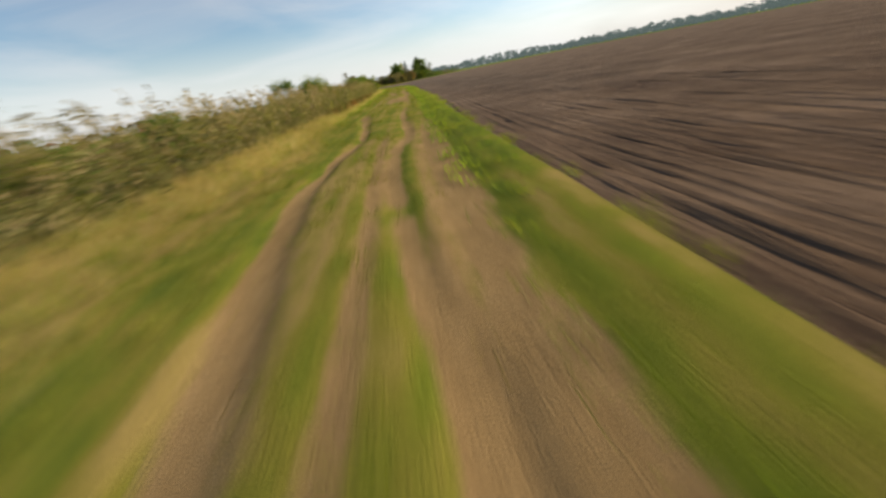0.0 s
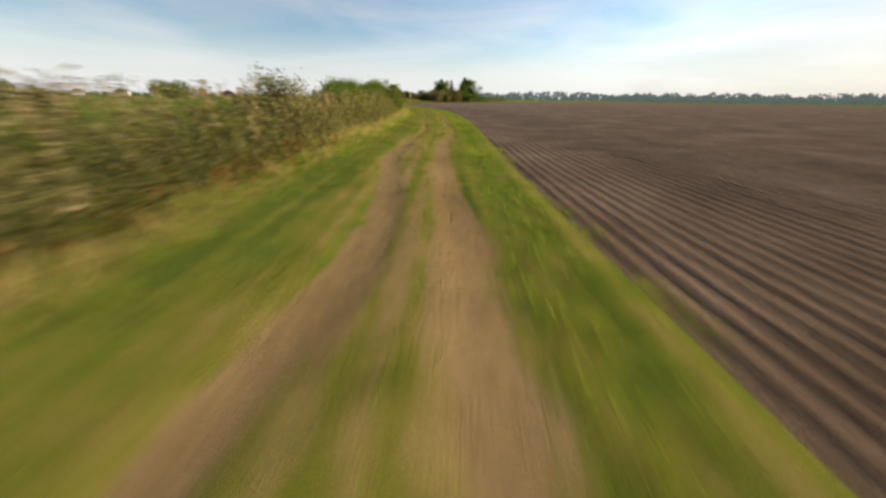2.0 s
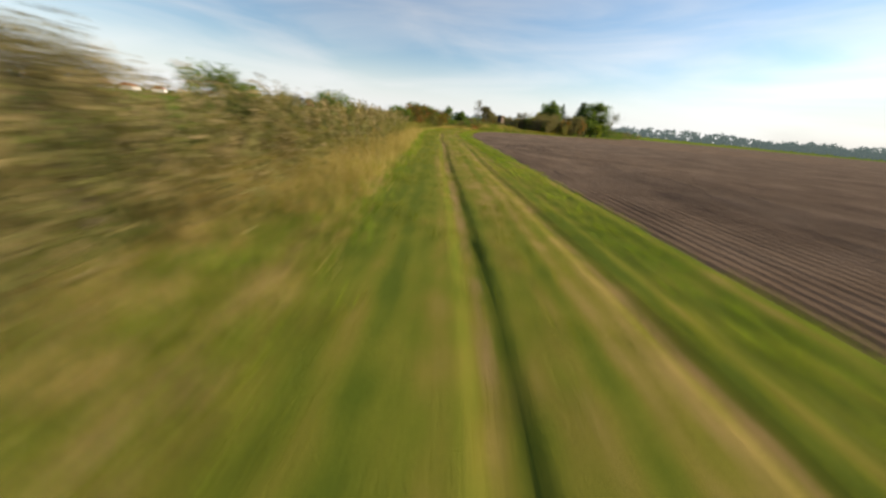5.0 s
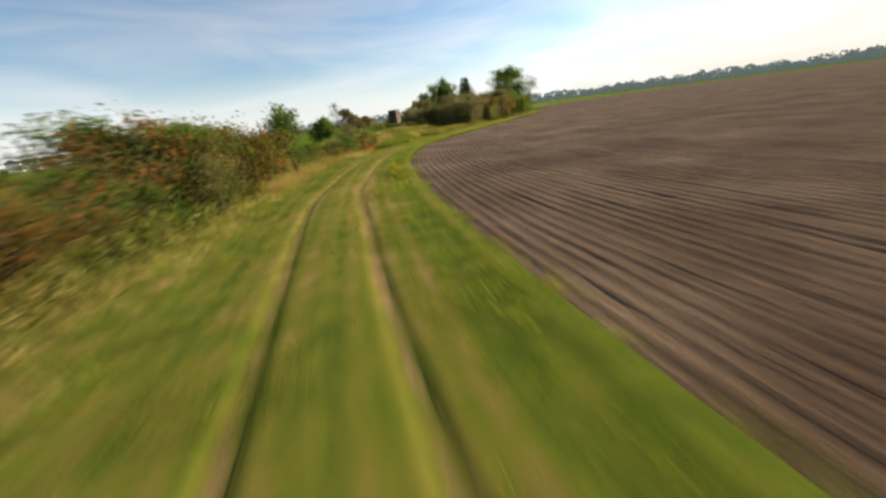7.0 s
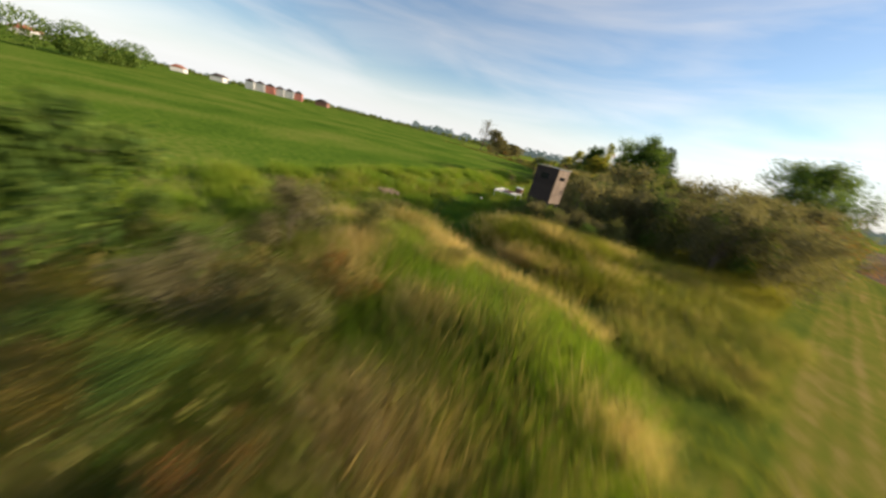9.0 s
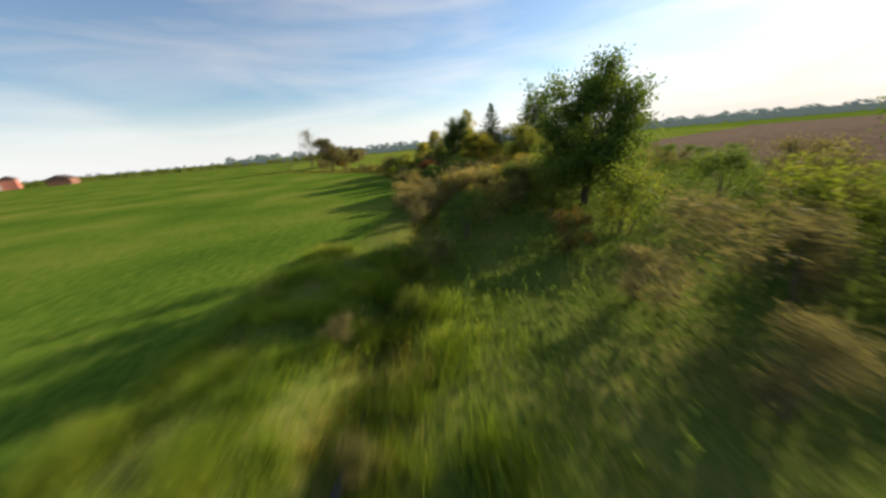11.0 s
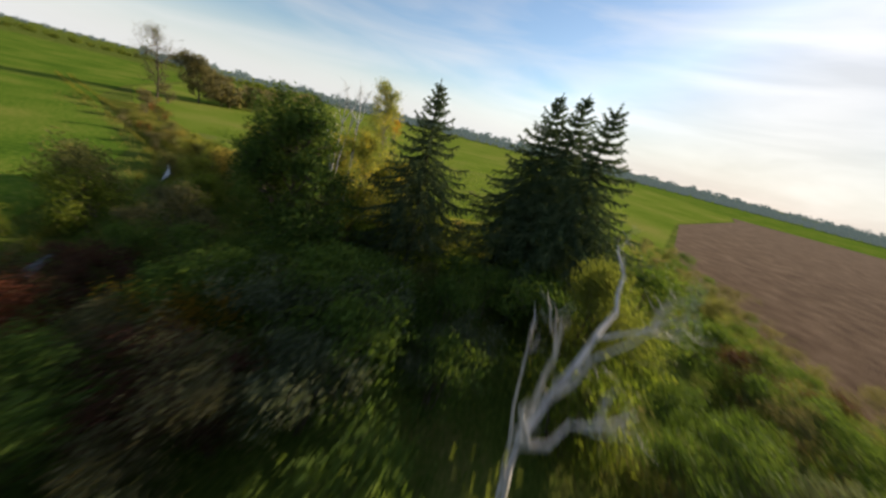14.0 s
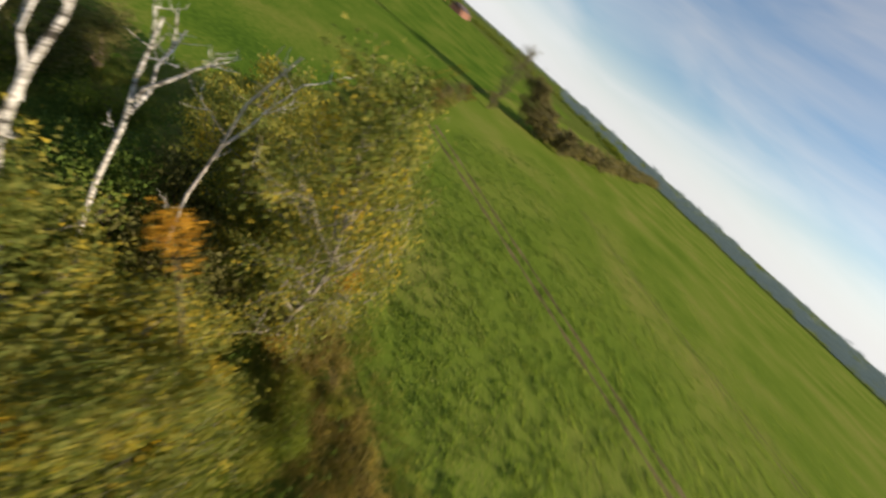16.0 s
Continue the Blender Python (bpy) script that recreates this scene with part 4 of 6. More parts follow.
def patch_xy(rng, outline, count):
    """Random places inside an outline."""
    o = np.array(outline, float)
    lo, hi = o.min(0), o.max(0)
    keep = np.empty((0, 2))
    while len(keep) < count:
        q = rng.uniform(lo, hi, (count * 2, 2))
        inside = np.zeros(len(q), bool)
        j = len(o) - 1
        for i in range(len(o)):
            cross = ((o[i, 1] > q[:, 1]) != (o[j, 1] > q[:, 1])) & (q[:, 0] < (o[j, 0] - o[i, 0]) * (q[:, 1] - o[i, 1]) / (o[j, 1] - o[i, 1] + 1e-12) + o[i, 0])
            inside ^= cross
            j = i
        keep = np.vstack([keep, q[inside]])
    return keep[:count]


# ---- trees that stand alone ----
tree_thing("ash_tree", "broad green broadleaf tree above the thicket", "tree", 61, 10.6, 0.28, L_DARK, 24000, 0.28, (-10.6, 211.0, 0), 0.25, 14, 0.9, 0.42, 2, 0.34, widen=1.0, clump=0.45, skirt=40, reach=3.6)
tree_thing("field_edge_tree", "dense dark green tree at the track's bend", "tree", 12, 10.0, 0.26, L_DARK, 26000, 0.26, (2.6, 198.2, 0), 0.06, 18, 0.8, 0.40, 2, 0.4, widen=1.3, clump=0.45, skirt=60, reach=3.4)
tree_thing("field_edge_tree", "thin wispy grey tree at the track's bend", "tree", 13, 7.8, 0.15, L_GREY, 1500, 0.22, (8.0, 200.0, 0), 0.25, 9, 0.7, 0.36, 2, 0.3)
tree_thing("walnut_tree", "large-leaved tree turning yellow above the creek", "tree", 14, 6.8, 0.2, L_WALNUT, 42000, 0.155, (-14.6, 231.3, 0), 0.08, 16, 0.8, 0.36, 2, 0.26, hang=0.5, widen=1.1, clump=0.36, skirt=46, reach=2.9)
tree_thing("willow_tree", "rounded pale olive willow bush", "willow", 15, 7.2, 0.16, L_WILLOW, 34000, 0.145, (-7.4, 230.0, 0), 0.03, 20, 0.85, 0.36, 2, 0.26, 4, 1.1, widen=0.95, clump=0.4, skirt=50, reach=3.0)
tree_thing("willow_tree", "low rounded green willow bush", "willow", 16, 5.8, 0.12, L_WILLOW, 24000, 0.15, (-1.4, 227.4, 0), 0.06, 14, 0.9, 0.46, 2, 0.28, 3, 0.8, widen=0.9, clump=0.5, skirt=40, reach=2.6)
tree_thing("oak_tree", "dark green broadleaf tree beside the spruces", "tree", 17, 10.2, 0.26, L_OAK, 19000, 0.24, (-13.6, 250.6, 0), 0.06, 20, 0.75, 0.36, 2, 0.3, widen=0.82, clump=0.4)


def bare_tree(name, label, category, seed, at, limbs, bark, group="", twigs=3, twig_len=0.8):
    """A leafless tree: each limb is a bent, tapered stem given by a few places and its thickness, with thin twigs along it."""
    rng = np.random.default_rng(seed)
    root = thing(name, label, category, group, at)
    for places, thick in limbs:
        p = np.array(places, float)
        k = 2 * len(p) - 1
        q = np.stack([np.interp(np.arange(k) / 2, np.arange(len(p)), p[:, j]) for j in range(3)], 1)
        q[1:-1] += 0.06 * rng.normal(size=(k - 2, 3))
        chains = [(q, np.linspace(thick, max(0.012, 0.22 * thick), k))]
        for _ in range(twigs):
            t = rng.uniform(0.45, 1.0) * (k - 1)
            start = np.array([np.interp(t, np.arange(k), q[:, j]) for j in range(3)])
            way = rand_unit(rng, 1)[0] + (q[-1] - q[0]) / np.linalg.norm(q[-1] - q[0]) + np.array([0, 0, 0.3])
            got = grow(rng, start, way, twig_len * rng.uniform(0.6, 1.3), 0.022, 1, 3, 0.6, 0.55, 0.1, 0.16, 0.3)
            chains += got["chains"]
        v, f = tube_arrays(chains, 7)
        part("trunk" if places[0][2] < 0.2 else "limb", mesh_np("limb", v, f, bark, True), root)
    return root


bare_tree("dead_tree", "bleached leafless dead tree leaning over scrub", "dead tree", 18, (-7.5, 234.0, 0), [
    ([(0, 0, -0.1), (0.1, 0.1, 3.0), (0.4, 0.5, 5.0), (0.9, 1.0, 6.0), (2.4, 2.1, 6.75), (3.9, 3.2, 7.2), (4.35, 3.8, 7.9), (4.55, 4.7, 8.7)], 0.115),
    ([(0.9, 1.0, 6.0), (0.55, 0.8, 6.9), (0.35, 0.6, 7.8), (0.1, 0.4, 8.75)], 0.06),
    ([(0.65, 0.75, 5.6), (0.25, 0.5, 6.7), (0.0, 0.55, 8.0)], 0.045),
    ([(1.6, 1.5, 6.35), (1.9, 1.4, 7.4), (2.2, 1.0, 8.4)], 0.05),
    ([(0.9, 1.0, 5.9), (1.6, 0.8, 6.35), (2.4, 0.7, 7.0)], 0.055),
    ([(3.0, 2.5, 6.95), (3.9, 2.4, 7.3), (4.7, 2.2, 7.9)], 0.04)], M_DEADWOOD, "", 3, 0.7)
bare_tree("dead_birch", "leaning dead birch with white peeling bark", "birch", 19, (-11.9, 255.4, 0), [
    ([(0, 0, -0.1), (0.3, 0.6, 4.0), (0.55, 1.4, 8.0), (0.6, 2.0, 9.8), (0.4, 2.6, 11.4)], 0.105),
    ([(0.5, 1.5, 8.2), (0.9, 1.2, 9.4), (1.0, 1.2, 10.6)], 0.05), ([(0.55, 1.7, 9.0), (0.0, 1.9, 9.9), (-0.4, 2.1, 10.6)], 0.045)], M_BIRCH, "dead birches", 3, 0.9)
bare_tree("dead_birch", "broken dead birch with white bark", "birch", 20, (-13.3, 256.4, 0), [
    ([(0, 0, -0.1), (0.3, 0.8, 4.0), (0.7, 1.8, 8.0), (1.0, 2.4, 10.7)], 0.095),
    ([(0.85, 2.0, 8.8), (1.3, 2.5, 9.8), (1.6, 3.1, 10.4)], 0.05), ([(0.8, 1.9, 8.4), (0.3, 2.4, 9.4), (0.2, 2.8, 10.3)], 0.045)], M_BIRCH, "dead birches", 3, 0.9)
bare_tree("dead_birch", "slender dead birch with forked grey trunk", "birch", 21, (-13.6, 258.6, 0), [
    ([(0, 0, -0.1), (0.6, 0.5, 4.0), (1.4, 1.2, 8.0), (2.9, 2.0, 11.6)], 0.08),
    ([(1.5, 1.25, 8.2), (1.4, 2.0, 9.6), (1.7, 2.6, 10.6)], 0.04)], M_DEADWOOD, "dead birches", 4, 1.0)
bare_tree("dead_birch", "snapped dead birch with spreading white limbs", "birch", 40, (-12.4, 254.9, 0), [
    ([(0, 0, -0.1), (-0.2, 0.4, 4.0), (-0.6, 0.9, 7.6), (-0.9, 1.2, 8.4)], 0.1),
    ([(-0.7, 1.0, 7.9), (-1.2, 1.4, 8.5), (-1.8, 1.8, 9.0), (-2.3, 1.9, 9.3)], 0.05),
    ([(-0.65, 0.95, 7.7), (-0.2, 0.5, 8.3), (-0.1, -0.2, 8.7)], 0.045), ([(-0.5, 0.8, 7.0), (-1.3, 0.4, 7.5), (-1.9, 0.2, 8.1)], 0.04)], M_BIRCH, "dead birches", 3, 0.7)
spruce("tall blue-green spruce with drooping boughs", 22, 12.5, 4.4, (-6.35, 252.7, 0), 0.70)
spruce("dark spruce in a close group of three", 23, 13.7, 4.8, (1.6, 252.6, 0), 0.76)
spruce("dark spruce in a close group of three", 24, 13.8, 4.8, (2.5, 251.0, 0), 0.76)
spruce("dark spruce in a close group of three", 25, 13.3, 4.8, (2.6, 248.0, 0), 0.76)
tree_thing("willow_tree", "weeping olive willow below the spruces", "willow", 38, 6.6, 0.14, L_WILLOW, 15000, 0.13, (-0.3, 241.2, 0), 0.05, 16, 0.7, 0.32, 2, 0.3, 3, 0.9, widen=0.85)
tree_thing("aspen_tree", "tall olive tree with yellowing leaves beside the crop", "tree", 31, 12.5, 0.14, L_YOLIVE, 12000, 0.16, (-10.2, 262.4, 0), 0.06, 26, 0.6, 0.16, 2, 0.24, 1, 0.2, M_GREYTWIG, widen=1.0, clump=0.45)
tree_thing("aspen_tree", "olive tree with yellowing leaves beside dead birches", "tree", 32, 8.8, 0.1, L_YOLIVE, 16000, 0.17, (-17.0, 262.0, 0), 0.06, 18, 0.7, 0.28, 2, 0.24, 1, 0.2, M_GREYTWIG, widen=1.2, clump=0.5)
tree_thing("aspen_tree", "yellow-green tree below dead birches", "tree", 34, 7.0, 0.09, L_YOLIVE, 11000, 0.17, (-8.6, 258.2, 0), 0.06, 14, 0.6, 0.28, 2, 0.24, 1, 0.2, M_GREYTWIG, widen=1.35, clump=0.5)
tree_thing("aspen_tree", "tall olive tree on the crop's edge", "tree", 35, 7.8, 0.11, L_YOLIVE, 16000, 0.17, (-13.6, 263.2, 0), 0.06, 16, 0.65, 0.32, 2, 0.24, 1, 0.2, M_GREYTWIG, widen=1.0, clump=0.45)
tree_thing("aspen_tree", "yellowing tree before the dead birches", "tree", 39, 8.8, 0.09, L_YOLIVE, 12000, 0.17, (-10.7, 256.4, 0), 0.06, 14, 0.6, 0.26, 2, 0.24, 1, 0.2, M_GREYTWIG, widen=1.1, clump=0.5)
tree_thing("aspen_tree", "olive tree with grey twigs by the creek", "tree", 40, 6.4, 0.09, L_YOLIVE, 12000, 0.17, (-20.0, 265.6, 0), 0.06, 16, 0.7, 0.32, 2, 0.24, 1, 0.2, M_GREYTWIG, widen=1.2, clump=0.5)
tree_thing("maple_sapling", "slim sapling with bright orange leaves at its top", "tree", 33, 9.7, 0.05, L_ORANGE, 190, 0.14, (-7.9, 258.7, 0), 0.91, 5, 0.7, 0.03, 1, 0.12, 1, 0.1, M_BARK)
tree_thing("bare_tree", "leafless tree with a reddish twiggy base", "tree", 26, 16.5, 0.28, L_BROWN, 1500, 0.3, (-65.2, 327.1, 0), 0.1, 16, 0.5, 0.36, 2, 0.3)
tree_thing("brown_tree", "rounded brown-green tree by the field ditch", "tree", 27, 12.5, 0.25, L_BROWN, 8000, 0.45, (-60.5, 336.0, 0), 0.06, 14, 0.9, 0.42, 2, 0.4)
tree_thing("brown_tree", "broad brown-green tree in a hedge across the fields", "tree", 36, 9.0, 0.2, L_BROWN, 6000, 0.4, (-57.0, 341.0, 0), 0.06, 14, 0.9, 0.42, 2, 0.4, widen=1.2)
tree_thing("brown_tree", "low spreading tree in a hedge across the fields", "tree", 37, 7.0, 0.18, L_BROWN, 5000, 0.4, (-50.0, 348.0, 0), 0.06, 14, 0.9, 0.42, 2, 0.4, widen=1.3)
tree_thing("small_tree", "small dark round-crowned tree in the meadow", "tree", 28, 3.4, 0.07, L_DARK, 3800, 0.2, (-29.0, 157.0, 0), 0.3, 8, 1.0, 0.5, 2, 0.15, clump=0.45)
tree_thing("small_tree", "small sparse green tree on the hedge line", "tree", 29, 3.6, 0.06, L_DARK, 3200, 0.14, (-26.6, 140.6, 0), 0.2, 10, 0.6, 0.36, 2, 0.16, clump=0.6)

# ---- shrubs: a few kinds, each grown once and set out again ----
KINDS = {}


def shrub_kind(key, label, leaf, seed, height, count, size, at, spread=0.85, limb=0.5):
    KINDS[key] = tree_thing("shrub", label, "shrub", seed, height, 0.045, leaf, count, size, at, 0.06, 14, spread, limb, 2, 0.2, 4, 0.1, M_TWIG, "shrubs of the hedge and thicket", 4)


shrub_kind("olive", "olive green shrub with thin stems", L_OLIVE, 41, 2.6, 2550, 0.143, (-9.0, 47.2, 0))
shrub_kind("green", "dense leafy green hedge shrub", L_GREEN, 42, 3.0, 2550, 0.150, (-9.2, 73.4, 0))
shrub_kind("dark", "dark green shrub with small leaves", L_DARK, 43, 3.0, 2550, 0.143, (-11.5, 31.5, 0))
shrub_kind("red", "shrub with reddening autumn leaves", L_RED, 44, 3.0, 2550, 0.150, (-27.4, 128.5, 0))
shrub_kind("brown", "brown half-bare shrub of thin twigs", L_BROWN, 45, 3.0, 2550, 0.135, (-17.2, 176.5, 0))
shrub_kind("yellow", "shrub with yellowing autumn leaves", L_YELLOW, 46, 3.0, 2550, 0.150, (-29.6, 136.8, 0))
shrub_kind("grey", "grey-green willow shrub in scrub", L_GREY, 47, 3.0, 2550, 0.143, (4.1, 234.9, 0))
shrub_kind("orange", "shrub with bright orange autumn leaves", L_ORANGE, 48, 2.2, 1600, 0.13, (-12.8, 266.0, 0))
shrub_kind("gold", "shrub of pale golden brown foliage", L_GOLDLEAF, 49, 3.0, 2550, 0.150, (-16.2, 219.2, 0))
shrub_kind("maroon", "dark maroon-leaved shrub in scrub", L_MAROON, 50, 3.0, 2550, 0.143, (-13.7, 239.0, 0))
shrub_kind("tan", "soft tan bush of withered leaves by the field", L_TANLEAF, 52, 3.0, 3200, 0.12, (-24.9, 223.8, 0))
shrub_kind("scarlet", "shrub with scarlet autumn leaves", L_SCARLET, 51, 3.0, 2550, 0.143, (-20.4, 242.4, 0))
SHRUB_RNG = np.random.default_rng(77)


def shrub(key, x, y, size=1.0, tall=1.0):
    """Another shrub of that kind, turned and scaled."""
    ob = copy_thing(KINDS[key], pose(x, y, float(ground_z(np.array([x]), np.array([y]))[0]), 0, 0, SHRUB_RNG.uniform(0, 360)))
    ob.scale = (size, size, size * tall)
    return ob


BRUSH = {}


def brush(key, x, y, size, tall=1.0):
    """Notes down one more bush of the joined undergrowth."""
    BRUSH.setdefault(key, []).append((x, y, size, tall))


def plant_brush():
    rng = np.random.default_rng(91)
    for key, items in BRUSH.items():
        crown = next(ch for ch in KINDS[key].children if ch.name.startswith("crown"))
        co = np.empty(len(crown.data.vertices) * 3, np.float32)
        crown.data.vertices.foreach_get("co", co)
        tri = co.reshape(-1, 3, 3)
        out = []
        for x, y, size, tall in items:
            pick = tri[rng.uniform(size=len(tri)) < 0.7]
            t = rng.uniform(0, 2 * math.pi)
            m = np.array([[math.cos(t), -math.sin(t), 0], [math.sin(t), math.cos(t), 0], [0, 0, tall]]) * size
            z = float(ground_z(np.array([x]), np.array([y]))[0])
            out.append(pick @ m.T + np.array([x, y, z]))
        v = np.concatenate(out).reshape(-1, 3)
        ob = new("undergrowth", mesh_np("undergrowth", v, np.arange(len(v)).reshape(-1, 3), crown.data.materials[0]))
        tagged(ob, "tangled " + {"dark": "dark green", "grey": "grey-green", "maroon": "maroon"}.get(key, key) + " undergrowth of low bushes", "undergrowth", kind="stuff")


# hedge along the first stretch
for y, d, key, size in [(-6, -9.5, "olive", 0.6), (3, -10.5, "dark", 0.55), (14, -10, "olive", 0.55), (22, -10.5, "green", 0.4), (30.6, -9.6, "green", 0.85), (31.6, -10.4, "dark", 0.9), (32.4, -9.4, "green", 0.95), (33.4, -10.2, "dark", 0.85), (34.3, -9.4, "olive", 0.85), (38.5, -8.8, "green", 0.5), (43.5, -9.0, "green", 0.55), (46, -9.6, "dark", 0.6), (6.5, -8.8, "green", 0.5), (10.5, -9.2, "dark", 0.55), (17, -8.9, "green", 0.4), (20, -9.4, "olive", 0.42), (0, -9.0, "green", 0.45), (36, -10.8, "olive", 0.6),
                        (41, -11.5, "brown", 0.65), (48, -11, "olive", 0.5), (55.5, -9.2, "dark", 0.75), (56.8, -9.9, "dark", 0.85), (57.8, -9.0, "green", 0.85), (59, -9.7, "dark", 0.95), (59.8, -9.1, "dark", 0.95), (60.4, -9.9, "green", 0.98), (64.8, -9, "olive", 0.85), (66, -9.6, "dark", 0.8), (67, -8.8, "olive", 0.98), (68.2, -9.5, "green", 0.95), (69.4, -8.8, "dark", 1.02), (70.6, -9.5, "green", 1.08), (71.8, -8.8, "olive", 1.25),
                        (73, -9.5, "green", 1.12), (74.4, -8.8, "dark", 1.1), (75.8, -9.3, "olive", 1.25), (77.2, -8.8, "green", 1.0), (78.8, -9.4, "olive", 1.05), (80.2, -8.9, "brown", 0.85), (81, -8.8, "olive", 0.75), (87, -9.4, "green", 0.85), (92, -9.0, "brown", 0.75), (97, -9.4, "olive", 0.8), (103, -9.6, "dark", 0.8), (108, -9.8, "olive", 0.9), (113, -9.6, "brown", 0.6)]:
    q = along(y, d)
    shrub(key, q[0], q[1], size)
# red and green hawthorn row before the meadow opens
for y, d, key, size in [(100, -12, "dark", 0.9), (105, -12.5, "olive", 0.9), (111, -12, "dark", 0.7), (116, -10.5, "olive", 0.5), (117, -13, "dark", 0.5), (119.5, -9.0, "red", 0.4), (121.5, -10.8, "dark", 0.45), (123, -8.8, "dark", 0.42), (124.6, -9.8, "dark", 0.7), (125.6, -8.4, "dark", 0.8), (126.6, -9.6, "dark", 0.88), (127.6, -8.4, "red", 0.8), (128.6, -9.4, "red", 0.8), (129.6, -8.2, "red", 0.72),
                        (130.5, -9.8, "dark", 0.55), (131.6, -7.8, "red", 0.45), (132, -8.8, "green", 0.48), (133.2, -7.6, "dark", 0.55), (133.8, -9.4, "dark", 0.7), (134.4, -8.4, "red", 1.09), (135.2, -6.9, "olive", 0.77), (135.6, -9.6, "dark", 1.15), (136.2, -7.8, "dark", 1.02), (137, -9.0, "red", 1.05), (137.2, -6.8, "red", 0.94), (138, -7.9, "green", 1.05), (138.6, -9.6, "dark", 1.05), (139.2, -7.0, "red", 0.86), (139.6, -8.4, "olive", 1.05), (140.2, -10.2, "dark", 1.05), (140.8, -7.4, "yellow", 0.78), (141.4, -9.0, "red", 0.94), (142.4, -8.0, "olive", 0.42), (143, -9.8, "dark", 0.45), (144.2, -7.6, "red", 0.34), (145, -9.2, "brown", 0.4)]:
    q = along(y, d)
    shrub(key, q[0], q[1], size)
for x, y, key, size in [(-27.6, 160.5, "brown", 0.6), (-26.6, 162.6, "olive", 0.5), (-28.8, 162.6, "olive", 0.55), (-31.5, 153.5, "red", 0.4), (-34, 149, "olive", 0.5), (-25.2, 159.6, "red", 0.36), (-30.2, 149.5, "dark", 0.5), (-28.4, 151.6, "green", 0.45), (-32.4, 156.4, "brown", 0.45), (-29.8, 154.4, "brown", 0.4), (-27.0, 155.6, "dark", 0.45),
                        (-35.6, 153, "brown", 0.4), (-33.4, 145, "dark", 0.6), (-30.4, 144.8, "olive", 0.5), (-36.8, 158.6, "green", 0.35), (-31, 159.6, "dark", 0.4), (-28.2, 167.2, "olive", 0.35), (-32.6, 165.2, "brown", 0.35), (-24.2, 163.8, "olive", 0.32), (-27.4, 196.6, "brown", 0.35), (-26.4, 192.6, "olive", 0.4), (-25.0, 198.0, "green", 0.45), (-23.6, 201.6, "olive", 0.6)]:
    shrub(key, x, y, size)
BR = np.random.default_rng(71)
for k in range(90):
    x, y = BR.uniform(-31.5, -24.0), BR.uniform(145.5, 157.5)
    if side_of(np.array([x]), np.array([y]))[0] < (-5.3 if 147 < y < 153 else -6.6):
        brush(("olive", "gold", "green", "brown", "gold", "dark", "red")[k % 7], x, y, BR.uniform(0.24, 0.42), 0.85)
for x, y, key, size in [(-25.4, 149.0, "dark", 0.42), (-26.6, 149.9, "brown", 0.45), (-25.8, 151.0, "dark", 0.5), (-27.4, 151.2, "olive", 0.5), (-24.7, 150.6, "olive", 0.3), (-28.4, 149.2, "dark", 0.5), (-26.8, 152.6, "brown", 0.45), (-24.4, 152.4, "red", 0.34), (-24.1, 151.5, "red", 0.28), (-25.0, 151.2, "red", 0.3), (-25.0, 152.2, "red", 0.36), (-25.9, 153.4, "red", 0.3), (-26.4, 157.6, "brown", 0.5), (-25.2, 158.4, "olive", 0.45), (-27.6, 158.4, "dark", 0.5), (-24.2, 156.6, "red", 0.3)]:
    shrub(key, x, y, size)
# thicket behind the hide, up to the tree at the bend
for x, y, key, size in [(-21.4, 171.4, "brown", 0.5), (-23.2, 171.9, "dark", 0.55), (-22.5, 171.5, "brown", 0.6), (-23.4, 172.9, "dark", 0.5), (-21.7, 171.6, "dark", 0.55), (-20.0, 171.0, "dark", 0.35), (-23.6, 172.6, "olive", 0.4), (-22.7, 176.2, "brown", 0.72), (-22.9, 174.9, "olive", 0.5), (-21.4, 178.6, "brown", 0.95), (-22.4, 178.2, "olive", 0.6), (-20.6, 175.2, "brown", 1.1), (-19.7, 172.2, "brown", 0.5), (-18.2, 173.6, "olive", 0.6), (-20.6, 173.6, "brown", 0.6), (-21.0, 177.0, "brown", 0.75), (-19.4, 175.4, "olive", 0.85), (-17.5, 178.5, "brown", 1.3), (-15, 176.2, "olive", 0.85), (-13.2, 180, "brown", 1.35), (-10.5, 178, "brown", 1.2), (-8.5, 183.5, "brown", 1.4), (-6, 181, "red", 1.1), (-3.5, 187, "brown", 1.4),
                        (-1.5, 184.5, "red", 1.15), (0.5, 191, "dark", 1.3), (0.2, 197, "dark", 1.7), (5.2, 199, "dark", 1.6), (2.6, 194.6, "dark", 1.5), (6.4, 196.4, "dark", 1.3), (-15.6, 180.4, "olive", 1.3), (-12.4, 176.0, "brown", 1.1), (-18.8, 180.8, "brown", 0.75), (-9.6, 187.6, "olive", 1.4), (-14.6, 190.6, "brown", 0.9), (-5.2, 190.8, "brown", 1.4), (-10.4, 196.8, "green", 1.3), (-17.4, 196.8, "brown", 0.6), (-4.6, 200.6, "olive", 1.5), (-1.4, 188.0, "brown", 1.4), (4, 192.5, "green", 1.1), (-12, 187, "brown", 1.05), (-16.5, 184.5, "brown", 0.8), (-8, 192, "olive", 1.4), (-13.5, 195, "brown", 0.95), (-18, 192, "brown", 0.6), (-3, 196.5, "dark", 1.4), (-17, 201.5, "red", 0.7), (-13, 203.5, "green", 1.2), (-21.5, 206, "dark", 0.95), (-6, 204, "dark", 1.3), (0, 205, "brown", 1.3)]:
    shrub(key, x, y, size, 1.18 if x > -19 and y < 195 else 1.0)
